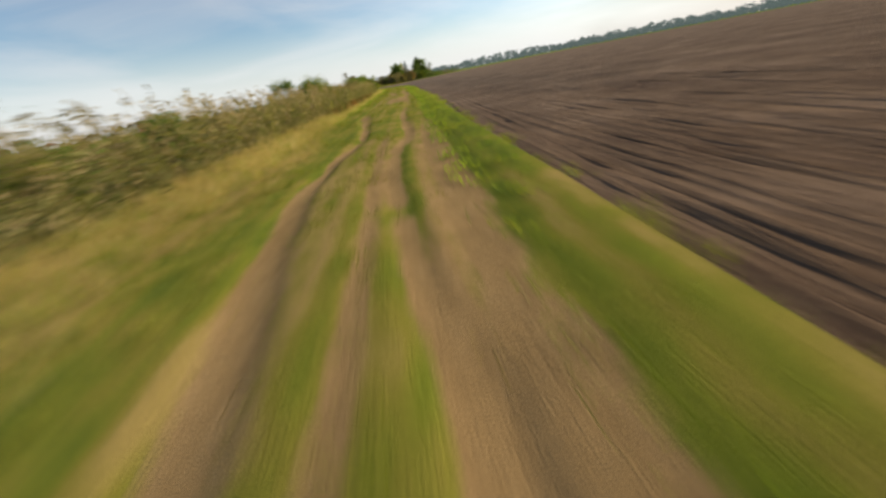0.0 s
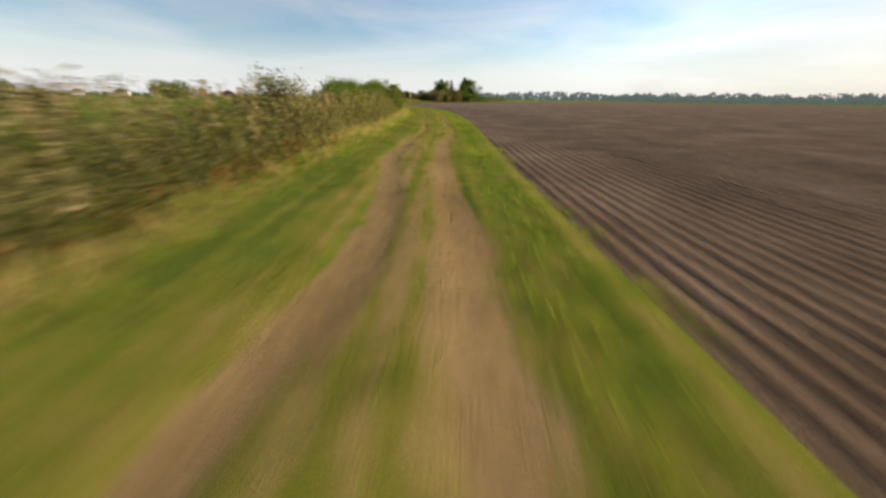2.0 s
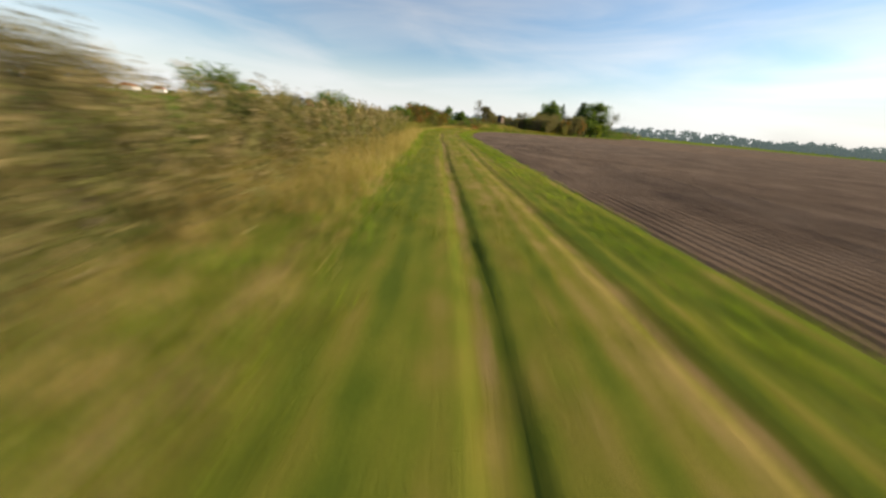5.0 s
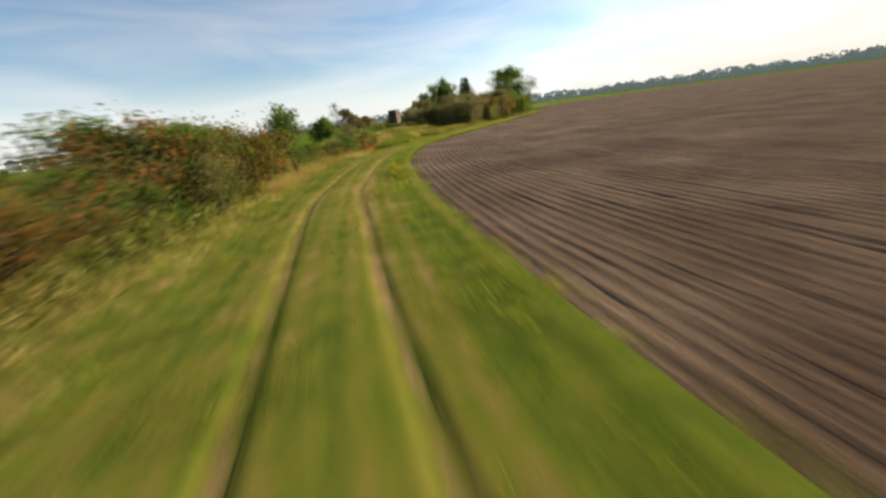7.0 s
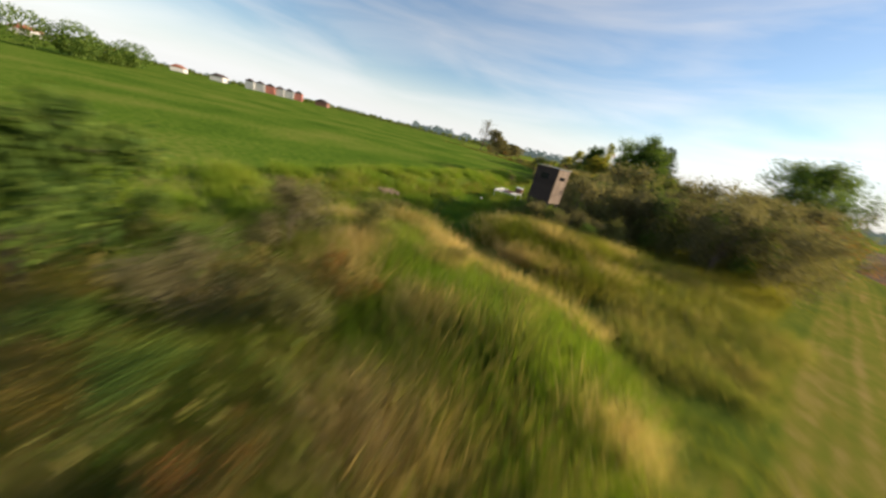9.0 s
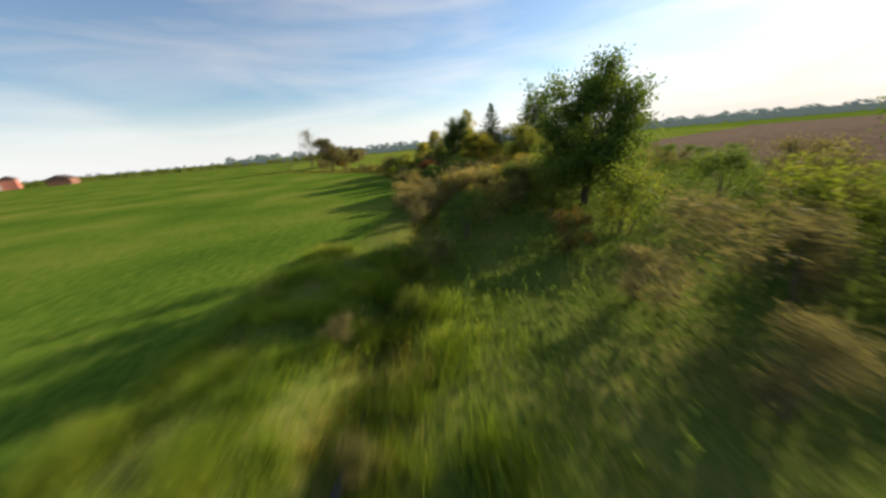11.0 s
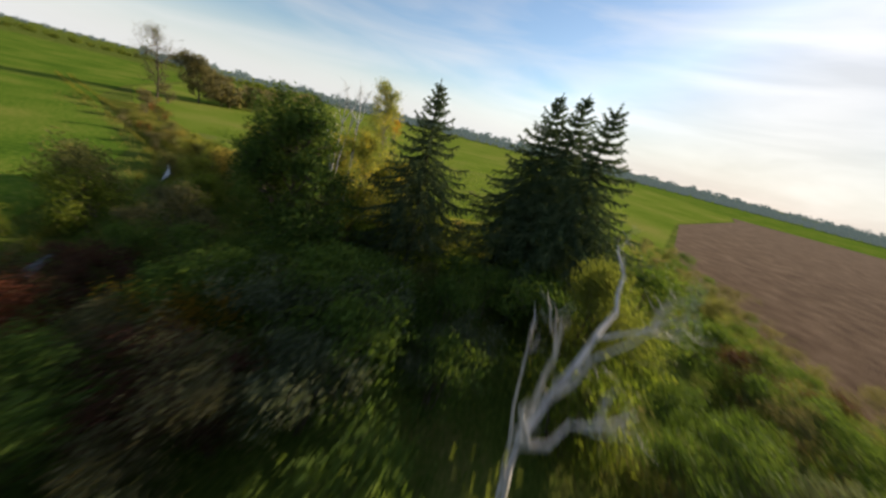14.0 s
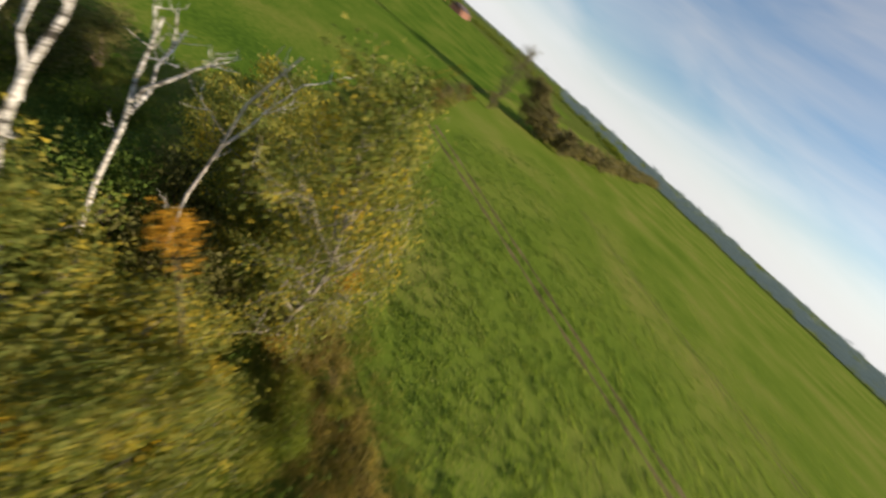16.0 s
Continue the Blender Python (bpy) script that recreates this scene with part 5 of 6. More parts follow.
for k in range(64):
    x, y = BR.uniform(-18.5, -3.0), BR.uniform(173.5, 196.0)
    if side_of(np.array([x]), np.array([y]))[0] < -4.0:
        brush(("brown", "olive", "brown", "dark")[k % 4], x, y, BR.uniform(0.8, 1.15), 1.1)
# scrub below the later flight
for x, y, key, size in [(-24.6, 211.5, "brown", 0.85), (-22.8, 214.6, "brown", 1.0), (-24.6, 218.4, "tan", 0.75), (-22.6, 219.8, "tan", 0.85), (-23.6, 221.6, "tan", 0.9), (-25.6, 221.6, "tan", 0.7), (-22.4, 222.6, "brown", 0.9), (-19.3, 223.7, "tan", 1.0), (-18.0, 221.2, "gold", 0.95), (-18.6, 217.2, "tan", 1.0), (-20.1, 217.4, "gold", 0.95), (-17.4, 216.2, "olive", 1.15), (-10.5, 219.6, "olive", 1.5), (-14.3, 217.4, "olive", 1.3), (-14.2, 215.6, "olive", 1.4), (-21.2, 224.8, "dark", 1.0), (-23.6, 227.4, "dark", 0.95), (-21.2, 229.8, "dark", 1.1), (-24.0, 232.4, "dark", 0.8), (-18.4, 236.2, "brown", 0.9), (-17.4, 225.4, "dark", 1.2), (-19.6, 208.6, "gold", 0.9), (-17.2, 211.4, "olive", 1.05), (-14.2, 209.4, "green", 1.2), (-19.4, 219.4, "tan", 0.95), (-13.4, 234.6, "dark", 1.2), (-16.2, 236.0, "dark", 1.1), (-8.8, 236.6, "dark", 1.2), (-3.0, 231.6, "olive", 1.2), (1.2, 231.2, "grey", 1.1), (-11.0, 233.4, "brown", 1.1), (3.0, 236.8, "dark", 1.1),
                        (-20.8, 220.6, "olive", 0.95), (-17.0, 223.4, "brown", 1.1), (-15.6, 221.5, "olive", 1.2), (-13.6, 226.2, "gold", 1.15), (-14.4, 226.8, "gold", 1.05), (-12.2, 225.6, "gold", 1.2), (-11.0, 224.8, "gold", 1.15), (-9.6, 224.0, "gold", 1.15), (-11.8, 226.6, "gold", 0.9), (-10.6, 220.8, "dark", 1.2), (-8.2, 223.4, "olive", 1.35), (-5.4, 221, "olive", 1.4), (-3.2, 224.4, "dark", 1.3), (-11.4, 216, "green", 1.4),
                        (-15.2, 215.5, "dark", 1.1), (-13.2, 217.6, "dark", 1.0), (-12.2, 214.6, "dark", 1.1), (-10.2, 217.8, "brown", 0.9), (-7, 216.5, "dark", 1.45), (-1, 218.5, "olive", 1.35), (3, 222, "olive", 1.1), (6, 226, "dark", 0.9), (-18.6, 228.6, "dark", 1.1), (-18.2, 233.2, "dark", 1.0),
                        (-20.9, 241.6, "scarlet", 0.95), (-19.7, 241.2, "scarlet", 1.0), (-19.6, 239.0, "olive", 0.8), (-18.8, 239.6, "olive", 0.9), (-20.4, 243.4, "maroon", 0.85), (-21.2, 245.8, "maroon", 0.8), (-19.6, 245.4, "maroon", 0.8), (-14.4, 239.4, "maroon", 1.15), (-13.0, 238.8, "brown", 1.2), (-17.4, 241.6, "brown", 0.9), (-16.6, 243.5, "dark", 1.1), (-27.4, 249.5, "green", 0.8), (-21.0, 248.6, "olive", 0.8), (-20.4, 251, "brown", 1.2), (-9.8, 240.8, "dark", 1.4), (-11.4, 244.4, "dark", 1.5), (-7.8, 244.4, "dark", 1.3), (-5, 241.5, "grey", 1.0),
                        (-1.2, 238.4, "green", 1.5), (-0.4, 242.6, "dark", 1.5), (2.6, 241, "green", 1.2), (7.4, 233.4, "grey", 1.0), (9.6, 237.6, "dark", 1.1), (12.2, 241.4, "dark", 1.0), (6.8, 245.2, "dark", 1.8), (8.4, 251.6, "green", 1.9), (-3.4, 257.2, "yellow", 0.8),
                        (-8.4, 258.6, "yellow", 1.0), (-16.8, 261.2, "olive", 1.1), (-14.2, 263.8, "yellow", 0.9), (-18.6, 265.8, "olive", 0.9), (-11, 262.2, "olive", 0.9), (-6.2, 262, "green", 0.7), (-21.6, 257.6, "green", 1.0), (1.2, 257.4, "green", 0.9), (-24.8, 262.6, "yellow", 0.9), (-29, 266.6, "olive", 0.9), (-38, 283, "olive", 0.8), (-45, 293, "red", 0.9), (-53, 304, "brown", 1.1), (-36, 276, "brown", 0.7), (-41, 283, "red", 0.6), (-33, 279, "yellow", 0.6), (-48, 290, "olive", 0.8), (-50, 298, "brown", 0.9), (-56, 309, "red", 1.0), (-30, 273, "olive", 0.7), (-27, 270, "yellow", 0.8), (-22.6, 268, "yellow", 0.8), (-6.4, 264.0, "yellow", 0.45), (-21, 262.4, "olive", 1.0), (-18.6, 260.2, "yellow", 0.9), (-59, 320, "brown", 1.3)]:
    shrub(key, x, y, size)
for x, y, key, size in [(-15.8, 237.6, "dark", 1.15), (-10.8, 239.4, "grey", 1.2), (-12.4, 242.6, "grey", 1.25), (-14.6, 244.8, "dark", 1.2), (-13.2, 247.2, "dark", 1.1), (-9.4, 242.6, "grey", 1.3), (-6.2, 240.4, "dark", 1.1), (-5.4, 244.2, "dark", 1.2), (-8.8, 247.0, "dark", 1.1), (-17.6, 239.4, "dark", 1.1), (-18.2, 247.8, "dark", 1.0), (0.8, 245.2, "dark", 1.3), (3.2, 246.4, "dark", 1.25), (-2.0, 246.4, "dark", 1.2), (2.4, 243.2, "dark", 1.2), (-4.2, 247.8, "dark", 1.1), (5.0, 248.4, "dark", 1.2), (0.4, 248.8, "dark", 1.1)]:
    shrub(key, x, y, size)
SC = np.random.default_rng(83)
for k in range(34):
    x, y = SC.uniform(-18, 14.5), SC.uniform(231.5, 249)
    if math.hypot(x + 5.6, y - 236.4) > 2.2 and math.hypot(x + 7.4, y - 230) > 3.0 and y < 251 - 0.5 * max(0, x):
        brush(("dark", "olive", "dark", "grey", "dark", "brown", "maroon")[k % 7], x, y, SC.uniform(0.65, 1.05))
for x, y, key, size in [(-27.2, 254.8, "olive", 1.75), (-25.8, 252.4, "green", 1.35), (-28.8, 256.8, "olive", 1.4), (-25.2, 244.2, "brown", 0.8), (-24.9, 246.6, "brown", 0.85), (-22.2, 251.0, "brown", 0.7), (-26.6, 247.4, "green", 0.7), (-20.6, 247.4, "dark", 0.9), (-18.6, 250.6, "brown", 0.9), (-21.2, 254.6, "yellow", 0.8), (-24.2, 257.2, "olive", 0.6), (-18.2, 255.8, "dark", 1.0), (-20.0, 238.4, "olive", 0.6),
                        (4.9, 234.8, "grey", 1.05), (8.4, 234.2, "dark", 1.0), (11.2, 232.8, "dark", 0.9), (9.2, 239.6, "dark", 1.0), (5.4, 237.6, "dark", 0.95), (11.4, 240.6, "olive", 0.8), (12.6, 236.8, "dark", 0.8), (13.4, 229.6, "brown", 0.6), (0.8, 236.6, "dark", 1.0), (10.6, 246.4, "green", 1.2), (12.8, 244.2, "dark", 0.9),
                        (-7.6, 257.4, "green", 0.8), (-5.2, 257.2, "green", 0.9), (-3.0, 258.6, "green", 0.8), (-1.6, 260.0, "yellow", 0.6), (-6.0, 260.8, "yellow", 0.6), (0.6, 260.6, "green", 0.65), (2.6, 261.8, "olive", 0.6), (-9.8, 259.4, "yellow", 0.75), (-6.8, 259.8, "dark", 0.6), (-9.2, 253.6, "dark", 0.8), (-10.4, 248.6, "dark", 0.9), (-3.6, 247.4, "brown", 0.7), (-1.4, 248.6, "olive", 0.7), (-2.6, 252.6, "yellow", 0.5), (-5.2, 251.4, "green", 0.5), (-7.4, 254.6, "yellow", 0.55), (-4.8, 257.2, "green", 1.25), (-6.2, 256.6, "green", 1.3), (-3.2, 256.4, "green", 1.1), (-6.6, 258.9, "green", 1.0), (-4.6, 259.6, "green", 0.7), (-3.4, 260.8, "green", 0.5), (-1.4, 261.6, "olive", 0.42), (0.6, 262.6, "yellow", 0.4), (2.6, 263.0, "olive", 0.4), (-7.8, 262.4, "yellow", 0.55),
                        (-15.6, 267.4, "yellow", 1.6), (-17.6, 259.6, "olive", 1.6), (-18.2, 269.8, "olive", 1.7), (-21.0, 272.6, "olive", 1.5), (-24.2, 275.6, "yellow", 1.3), (-13.6, 266.2, "olive", 1.2), (-14.8, 265.0, "olive", 1.3), (-12.4, 256.6, "yellow", 1.5), (-12.6, 259.2, "olive", 1.6), (-10.8, 255.2, "dark", 1.2), (-16.4, 257.6, "dark", 1.5)]:
    shrub(key, x, y, size)
for k in range(46):
    f = SC.uniform(0, 1)
    x, y = -17.5 - 24 * f + SC.uniform(-1.8, 1.8), 264.0 + 19 * f + SC.uniform(-2.6, 2.2)
    if from_line(np.array([x]), np.array([y]), CREEK)[0] > 1.3:
        brush(("olive", "yellow", "brown", "olive", "gold")[k % 5], x, y, SC.uniform(0.45, 0.85) * (1.25 - 0.5 * f))
for k, y in enumerate(np.arange(222, 262, 2.1)):
    for off in (-2.0, -5.0):
        p = along(y, off + SC.uniform(-1, 0.8))
        brush(("dark", "brown", "olive", "dark", "brown")[(k + int(off)) % 5], p[0], p[1], SC.uniform(0.5, 0.95))
for x, y, size in [(-15.6, 262.6, 0.7), (-9.6, 262.6, 0.5), (-10.4, 242.9, 0.5), (-15.5, 242.6, 1.25)]:
    shrub("orange", x, y, size)


# ---- grass, weeds, crops ----
R = np.random.default_rng(101)
q, k, d = strip_xy(R, -12, 172, -6.6, -0.02, 42000)
open_earth = np.maximum(np.exp(-((d + 2.72) / 0.85) ** 6) * np.interp(q[:, 1], [22, 25, 29, 32], [0, 0.85, 0.75, 0]), np.exp(-((d + 1.35) / 0.5) ** 4) * np.interp(q[:, 1], [0, 7, 10, 14], [0.5, 0.45, 0.25, 0]))
for centre, width, wear in ((RUT_L, WIDTH, WORN), (RUT_R, WIDTH_R, WORN), (RUT_T, WIDTH_T, WORN_T), (RUT_M, 0.12 + 0 * WIDTH, WORN_M)):
    open_earth = np.maximum(open_earth, np.exp(-((d - centre[k]) / (width[k] + 0.05)) ** 4) * np.clip(wear[k] * 1.6, 0, 1))
q = q[R.uniform(size=len(q)) > open_earth * 1.1]
scatter_blades("verge_grass", "short green verge grass along the track", "grass", L_GRASS, 102, q, 5, 0.07, 0.10, 0.014, 0.8, 0.08, False)
q, k, d = strip_xy(R, -12, 176, -1.2, -0.02, 5600)
q = q[(q[:, 1] > 4) | (R.uniform(size=len(q)) < 0.3)]
scatter_blades("edge_grass", "longer bright grass where track meets plough", "grass", L_LUSH, 103, q, 9, 0.09, 0.18, 0.014, 0.7, 0.09, False)
q, k, d = strip_xy(R, -20, 146.5, -7.6, -5.4, 6400)
q = q[(q[:, 1] < 30) | (R.uniform(size=len(q)) < 0.5)]
scatter_blades("hedge_grass", "long mixed grass at the hedge foot", "grass", L_GOLD, 104, q, 9, 0.12, 0.42, 0.016, 0.6, 0.03, False)
q, k, d = strip_xy(R, -20, 146, -7.4, -5.0, 6000)
scatter_blades("hedge_grass", "green grass at the hedge foot", "grass", L_LUSH, 105, q, 9, 0.12, 0.34, 0.017, 0.6, 0.03, False)
q, k, d = strip_xy(R, -25, 122, -11.5, -7.2, 7000)
scatter_weeds("tall_weeds", "tall dry brown weeds along the track hedge", L_WEED, 106, q, 1.75, 13)
q, k, d = strip_xy(R, -25, 116, -10.5, -6.6, 6500)
scatter_weeds("tall_weeds", "tall olive weeds in the hedge", L_OLIVE, 107, q[:5200], 1.3, 13)
q, k, d = strip_xy(R, 22, 46, -7.4, -6.0, 380)
scatter_weeds("dock_weeds", "low reddish brown seeding docks", L_RED, 117, q, 0.5, 12)
q, k, d = strip_xy(R, 92, 123, -9.0, -5.6, 1700)
scatter_blades("hedge_grass", "pale tan grass standing before the hedge", "grass", L_TAN, 118, q, 10, 0.14, 0.85, 0.016, 0.5, 0.0, False)
q, k, d = strip_xy(R, -20, 92, -7.9, -5.9, 3400)
q = q[(q[:, 1] < 18) | (R.uniform(size=len(q)) < np.where(q[:, 1] < 50, 0.25, 0.5))]
scatter_blades("hedge_grass", "pale tan grass standing before the hedge", "grass", L_TAN, 119, q, 9, 0.14, 0.45, 0.016, 0.5, 0.0, False)
q, k, d = strip_xy(R, -16, 16, -6.6, -4.3, 1500)
q = q[R.uniform(size=len(q)) < np.clip((np.interp(q[:, 1], [9, 12, 16], [-4.2, -4.7, -5.3]) - d) / 0.5, 0, 1)]
scatter_blades("hedge_grass", "pale tan grass lying beside the ruts", "grass", L_TAN, 150, q, 10, 0.14, 0.3, 0.016, 0.7, 0.05, False)
q, k, d = strip_xy(R, -14, 160, -6.2, -0.3, 6800)
ok = (lumps(q[:, 0], q[:, 1], 3.0) > -0.15) & ((np.abs(d + 2.72) > 0.9) | (q[:, 1] < 23) | (q[:, 1] > 32)) & ((np.abs(d + 1.35) > 0.5) | (q[:, 1] > 12))
for centre, width in ((RUT_L, WIDTH), (RUT_R, WIDTH_R), (RUT_T, WIDTH_T)):
    ok &= np.abs(d - centre[k]) > width[k] + 0.12
scatter_blades("track_tufts", "uneven tufts of rank grass on the track", "grass", L_TUFT, 131, q[ok], 14, 0.10, 0.21, 0.016, 0.9, 0.08, False)
q, k, d = strip_xy(R, 137, 156, -8.6, -5.3, 1700)
scatter_blades("hedge_grass", "pale tan grass standing beside the track's bend", "grass", L_TAN, 132, q, 14, 0.16, 0.7, 0.017, 0.6, 0.0, False)
q = patch_xy(R, [(-34, 143), (-27, 140), (-25.6, 150), (-23.6, 157), (-26, 160), (-33, 160)], 2600)
scatter_weeds("bramble_weeds", "low tangle of gold and green weeds", L_DITCH, 133, q[:1900], 0.62, 12)
q = patch_xy(R, [(-34, 143), (-27, 140), (-25.4, 150), (-23.4, 157), (-26, 160), (-33, 160)], 2200)
scatter_blades("bramble_grass", "rank dull grass among brambles", "grass", L_DITCH, 134, q[:1100], 12, 0.15, 0.4, 0.018, 0.7, 0.0, False)
q, k, d = strip_xy(R, -14, 175, -0.45, 0.32, 3000)
q = q[lumps(q[:, 0], q[:, 1], 1.6) > 0.0]
scatter_blades("edge_clumps", "clumps of grass spilling over the plough", "grass", L_TUFT, 139, q, 12, 0.09, 0.17, 0.015, 0.9, 0.04, False)
q, k, d = strip_xy(R, 112, 144, -10, -6.4, 2300)
scatter_weeds("hedge_weeds", "tangled green and tan weeds at the hedge foot", L_DITCH, 140, q, 0.85, 12)
NEAR_MOUND = [(-28.5, 156), (-25.2, 152.5), (-22.6, 152.5), (-20.2, 156), (-19.4, 160.5), (-20.4, 163.2), (-22.4, 164.4), (-24.2, 165.2), (-25.6, 166.4), (-26.6, 168.0), (-29, 168), (-30.5, 166), (-30.5, 160)]
FAR_MOUND = [(-24.2, 167.9), (-25.1, 169.3), (-24.9, 170.4), (-23.4, 171.0), (-20.3, 171.8), (-17.2, 172), (-16.2, 169.5), (-18.6, 166.9), (-21, 166.5), (-22.6, 166.8)]
q = patch_xy(R, NEAR_MOUND, 4200)
q = q[R.uniform(size=len(q)) < np.clip((-3.6 - side_of(q[:, 0], q[:, 1])) / 2.2, 0, 1)]
golden = lumps(q[:, 0], q[:, 1], 2.2) + 0.5 * np.exp(-(from_line(q[:, 0], q[:, 1], PATH) - 1.4) ** 2) + 0.35 * np.exp(-((q[:, 0] + 27) ** 2 + (q[:, 1] - 159.5) ** 2) / 4)
away = from_line(q[:, 0], q[:, 1], PATH) > 0.75
scatter_blades("golden_grass", "tall golden dry grass on the meadow bank", "grass", L_GOLD, 108, q[away & (golden > 0.24)], 38, 0.17, 0.72, 0.018, 0.75, 0.0, False)
scatter_blades("bank_grass", "tall green grass on the meadow bank", "grass", L_LUSH, 109, q[away & (golden <= 0.32)], 26, 0.16, 0.58, 0.02, 0.7, 0.0, False)
q = patch_xy(R, NEAR_MOUND, 500)
q = q[(from_line(q[:, 0], q[:, 1], PATH) > 0.8) & (lumps(q[:, 0], q[:, 1], 1.6) > 0.1)]
scatter_blades("bank_tussocks", "rank tussocks of olive and gold grass", "grass", L_DITCH, 138, q, 90, 0.26, 0.9, 0.022, 0.8, 0.0, False)
q = patch_xy(R, FAR_MOUND, 900)
golden = lumps(q[:, 0], q[:, 1], 1.9) + 0.25 * (from_line(q[:, 0], q[:, 1], PATH) < 1.7)
scatter_blades("mound_grass", "tall olive green grass heaped before the hide", "grass", L_TUFT, 135, q[golden < 0.22], 55, 0.2, 0.72, 0.02, 0.85, 0.0, False)
scatter_blades("mound_grass", "tall golden grass heaped before the hide", "grass", L_GOLD, 136, q[golden > 0.1], 45, 0.2, 0.74, 0.02, 0.85, 0.0, False)
q = patch_xy(R, [(-38, 150), (-31, 150), (-29.5, 166), (-24.6, 176), (-23, 190), (-24, 206), (-31, 206), (-34.5, 186), (-36, 168)], 9000)
q = q[(lumps(q[:, 0], q[:, 1], 2.6) > 0.0) & (from_line(q[:, 0], q[:, 1], PATH) > 1.0)][:1100]
scatter_blades("meadow_tussocks", "lush tussocks of grass on the creek banks", "grass", L_LUSH, 110, q, 95, 0.26, 0.66, 0.022, 0.8, 0.0, False)
q = q[lumps(q[:, 0], q[:, 1], 4.5) > 0.12]
scatter_blades("meadow_tussocks", "dry tan stalks among creek bank tussocks", "grass", L_TAN, 144, q, 22, 0.3, 0.8, 0.016, 0.7, 0.0, False)
q = patch_xy(R, [(-38, 150), (-31, 150), (-29.5, 166), (-22.6, 176), (-21, 190), (-22, 206), (-31, 206), (-34.5, 186), (-36, 168)], 6500)
scatter_blades("meadow_grass", "green grass between the tussocks", "grass", L_LUSH, 120, q, 9, 0.16, 0.24, 0.02, 0.8, 0.0, False)
q = PATH[R.integers(0, len(PATH), 1500)] + R.normal(size=(1500, 2)) * 0.5
scatter_blades("path_grass", "short deep green grass of a trodden path", "grass", L_PATH, 145, q, 16, 0.16, 0.13, 0.02, 0.8, 0.0, False)
q = patch_xy(R, [(-19.5, 162.5), (-17, 162.5), (-12.5, 168.5), (-15, 173), (-18.5, 172)], 300)
scatter_blades("slope_tussocks", "rank tussocks of olive and gold grass", "grass", L_DITCH, 146, q, 80, 0.26, 0.66, 0.022, 0.8, 0.05, False)
turn = R.uniform(0, 2 * math.pi, 60)
q = np.stack([-25.4 + np.cos(turn) * 1.5, 181.4 + np.sin(turn) * 1.6], 1) + R.normal(size=(60, 2)) * 0.2
scatter_blades("table_tussocks", "tall green grass round the table's legs", "grass", L_LUSH, 141, q, 60, 0.2, 0.6, 0.02, 0.6, 0.0, False)
q = np.stack([R.uniform(-33, -28, 26), R.uniform(163.4, 169, 26)], 1)
for x, y in q:
    brush("brown" if x * 7 % 1 > 0.5 else "dark", x, y, 0.22, 0.8)
k = R.integers(0, len(CREEK), 2600)
q = CREEK[k] + R.normal(size=(2600, 2)) * 0.35 + np.sign(R.normal(size=(2600, 1))) * np.array([[0.75, 0.1]])
q = q[(q[:, 1] < 232) | (from_line(q[:, 0], q[:, 1], CREEK) > 0.75)]
scatter_blades("creek_sedge", "long sedge leaning over the creek", "grass", L_GRASS, 121, q, 14, 0.13, 0.62, 0.02, 0.9, 0.0, False)
q = CREEK[R.choice(np.where((CREEK[:, 1] > 250) & (CREEK[:, 1] < 305))[0], 900)] + R.normal(size=(900, 2)) * 1.8
q = q[from_line(q[:, 0], q[:, 1], CREEK) > 0.75]
scatter_blades("bank_reeds", "dry golden grass on the far creek banks", "grass", L_DITCH, 137, q, 10, 0.2, 0.6, 0.03, 0.8, 0.0, False)
q = patch_xy(R, [(-22, 164), (-14, 168), (-4, 182), (-9, 186), (-18, 176), (-22, 170)], 3400)
scatter_blades("rank_grass", "tall olive grass below the thicket", "grass", L_GRASS, 111, q, 14, 0.16, 0.7, 0.019, 0.6, 0.0, False)
q = patch_xy(R, [(-24, 190), (14, 205), (17, 240), (10, 262), (-18, 266), (-26, 255), (-22, 235), (-24, 210)], 9000)
q = q[from_line(q[:, 0], q[:, 1], CREEK) > 1.0]
scatter_weeds("scrub_weeds", "tangled olive weeds under the scrub", L_DARK, 112, q, 0.8, 11)
q = patch_xy(R, [(-21, 216), (-16.5, 215), (-16.5, 219), (-21.5, 220.5)], 330)
scatter_weeds("reed_weeds", "tall pale reed plumes over the scrub", L_PLUME, 113, q, 2.7, 20)
q = patch_xy(R, [(-26.2, 219), (-21.5, 217.5), (-19.4, 222), (-21.6, 225.6), (-25.2, 225.4)], 260)
scatter_blades("tan_reeds", "soft tan heads of tall grass by the field", "grass", L_TAN, 142, q, 45, 0.25, 1.9, 0.02, 0.35, 0.0, False)
q = patch_xy(R, [(-25.6, 150.6), (-23.8, 150.4), (-23.6, 153.6), (-24.8, 153.8)], 90)
scatter_weeds("dock_weeds", "rusty red seeding docks beside the track", L_RUST, 148, q, 0.6, 16)
q = patch_xy(R, [(-31, 147), (-24.2, 147), (-23.6, 154), (-30, 157)], 420)
scatter_blades("bramble_grass", "pale gold grass among brambles", "grass", L_GOLD, 149, q, 24, 0.2, 0.62, 0.017, 0.75, 0.0, False)
q, k, d = strip_xy(R, 134.2, 141.2, -1.15, -0.3, 230)
q = q[R.uniform(size=len(q)) < np.exp(-((q[:, 1] - 137.6) / 2.4) ** 2 - ((d[:len(q)] + 0.7) / 0.35) ** 2)]
scatter_weeds("yellow_flowers", "low yellow-flowering weeds beside the plough", L_FLOWER, 143, q, 0.2, 10)
q = patch_xy(R, [(-9, 249.5), (-1.0, 248.5), (0.5, 255), (-8, 256)], 900)
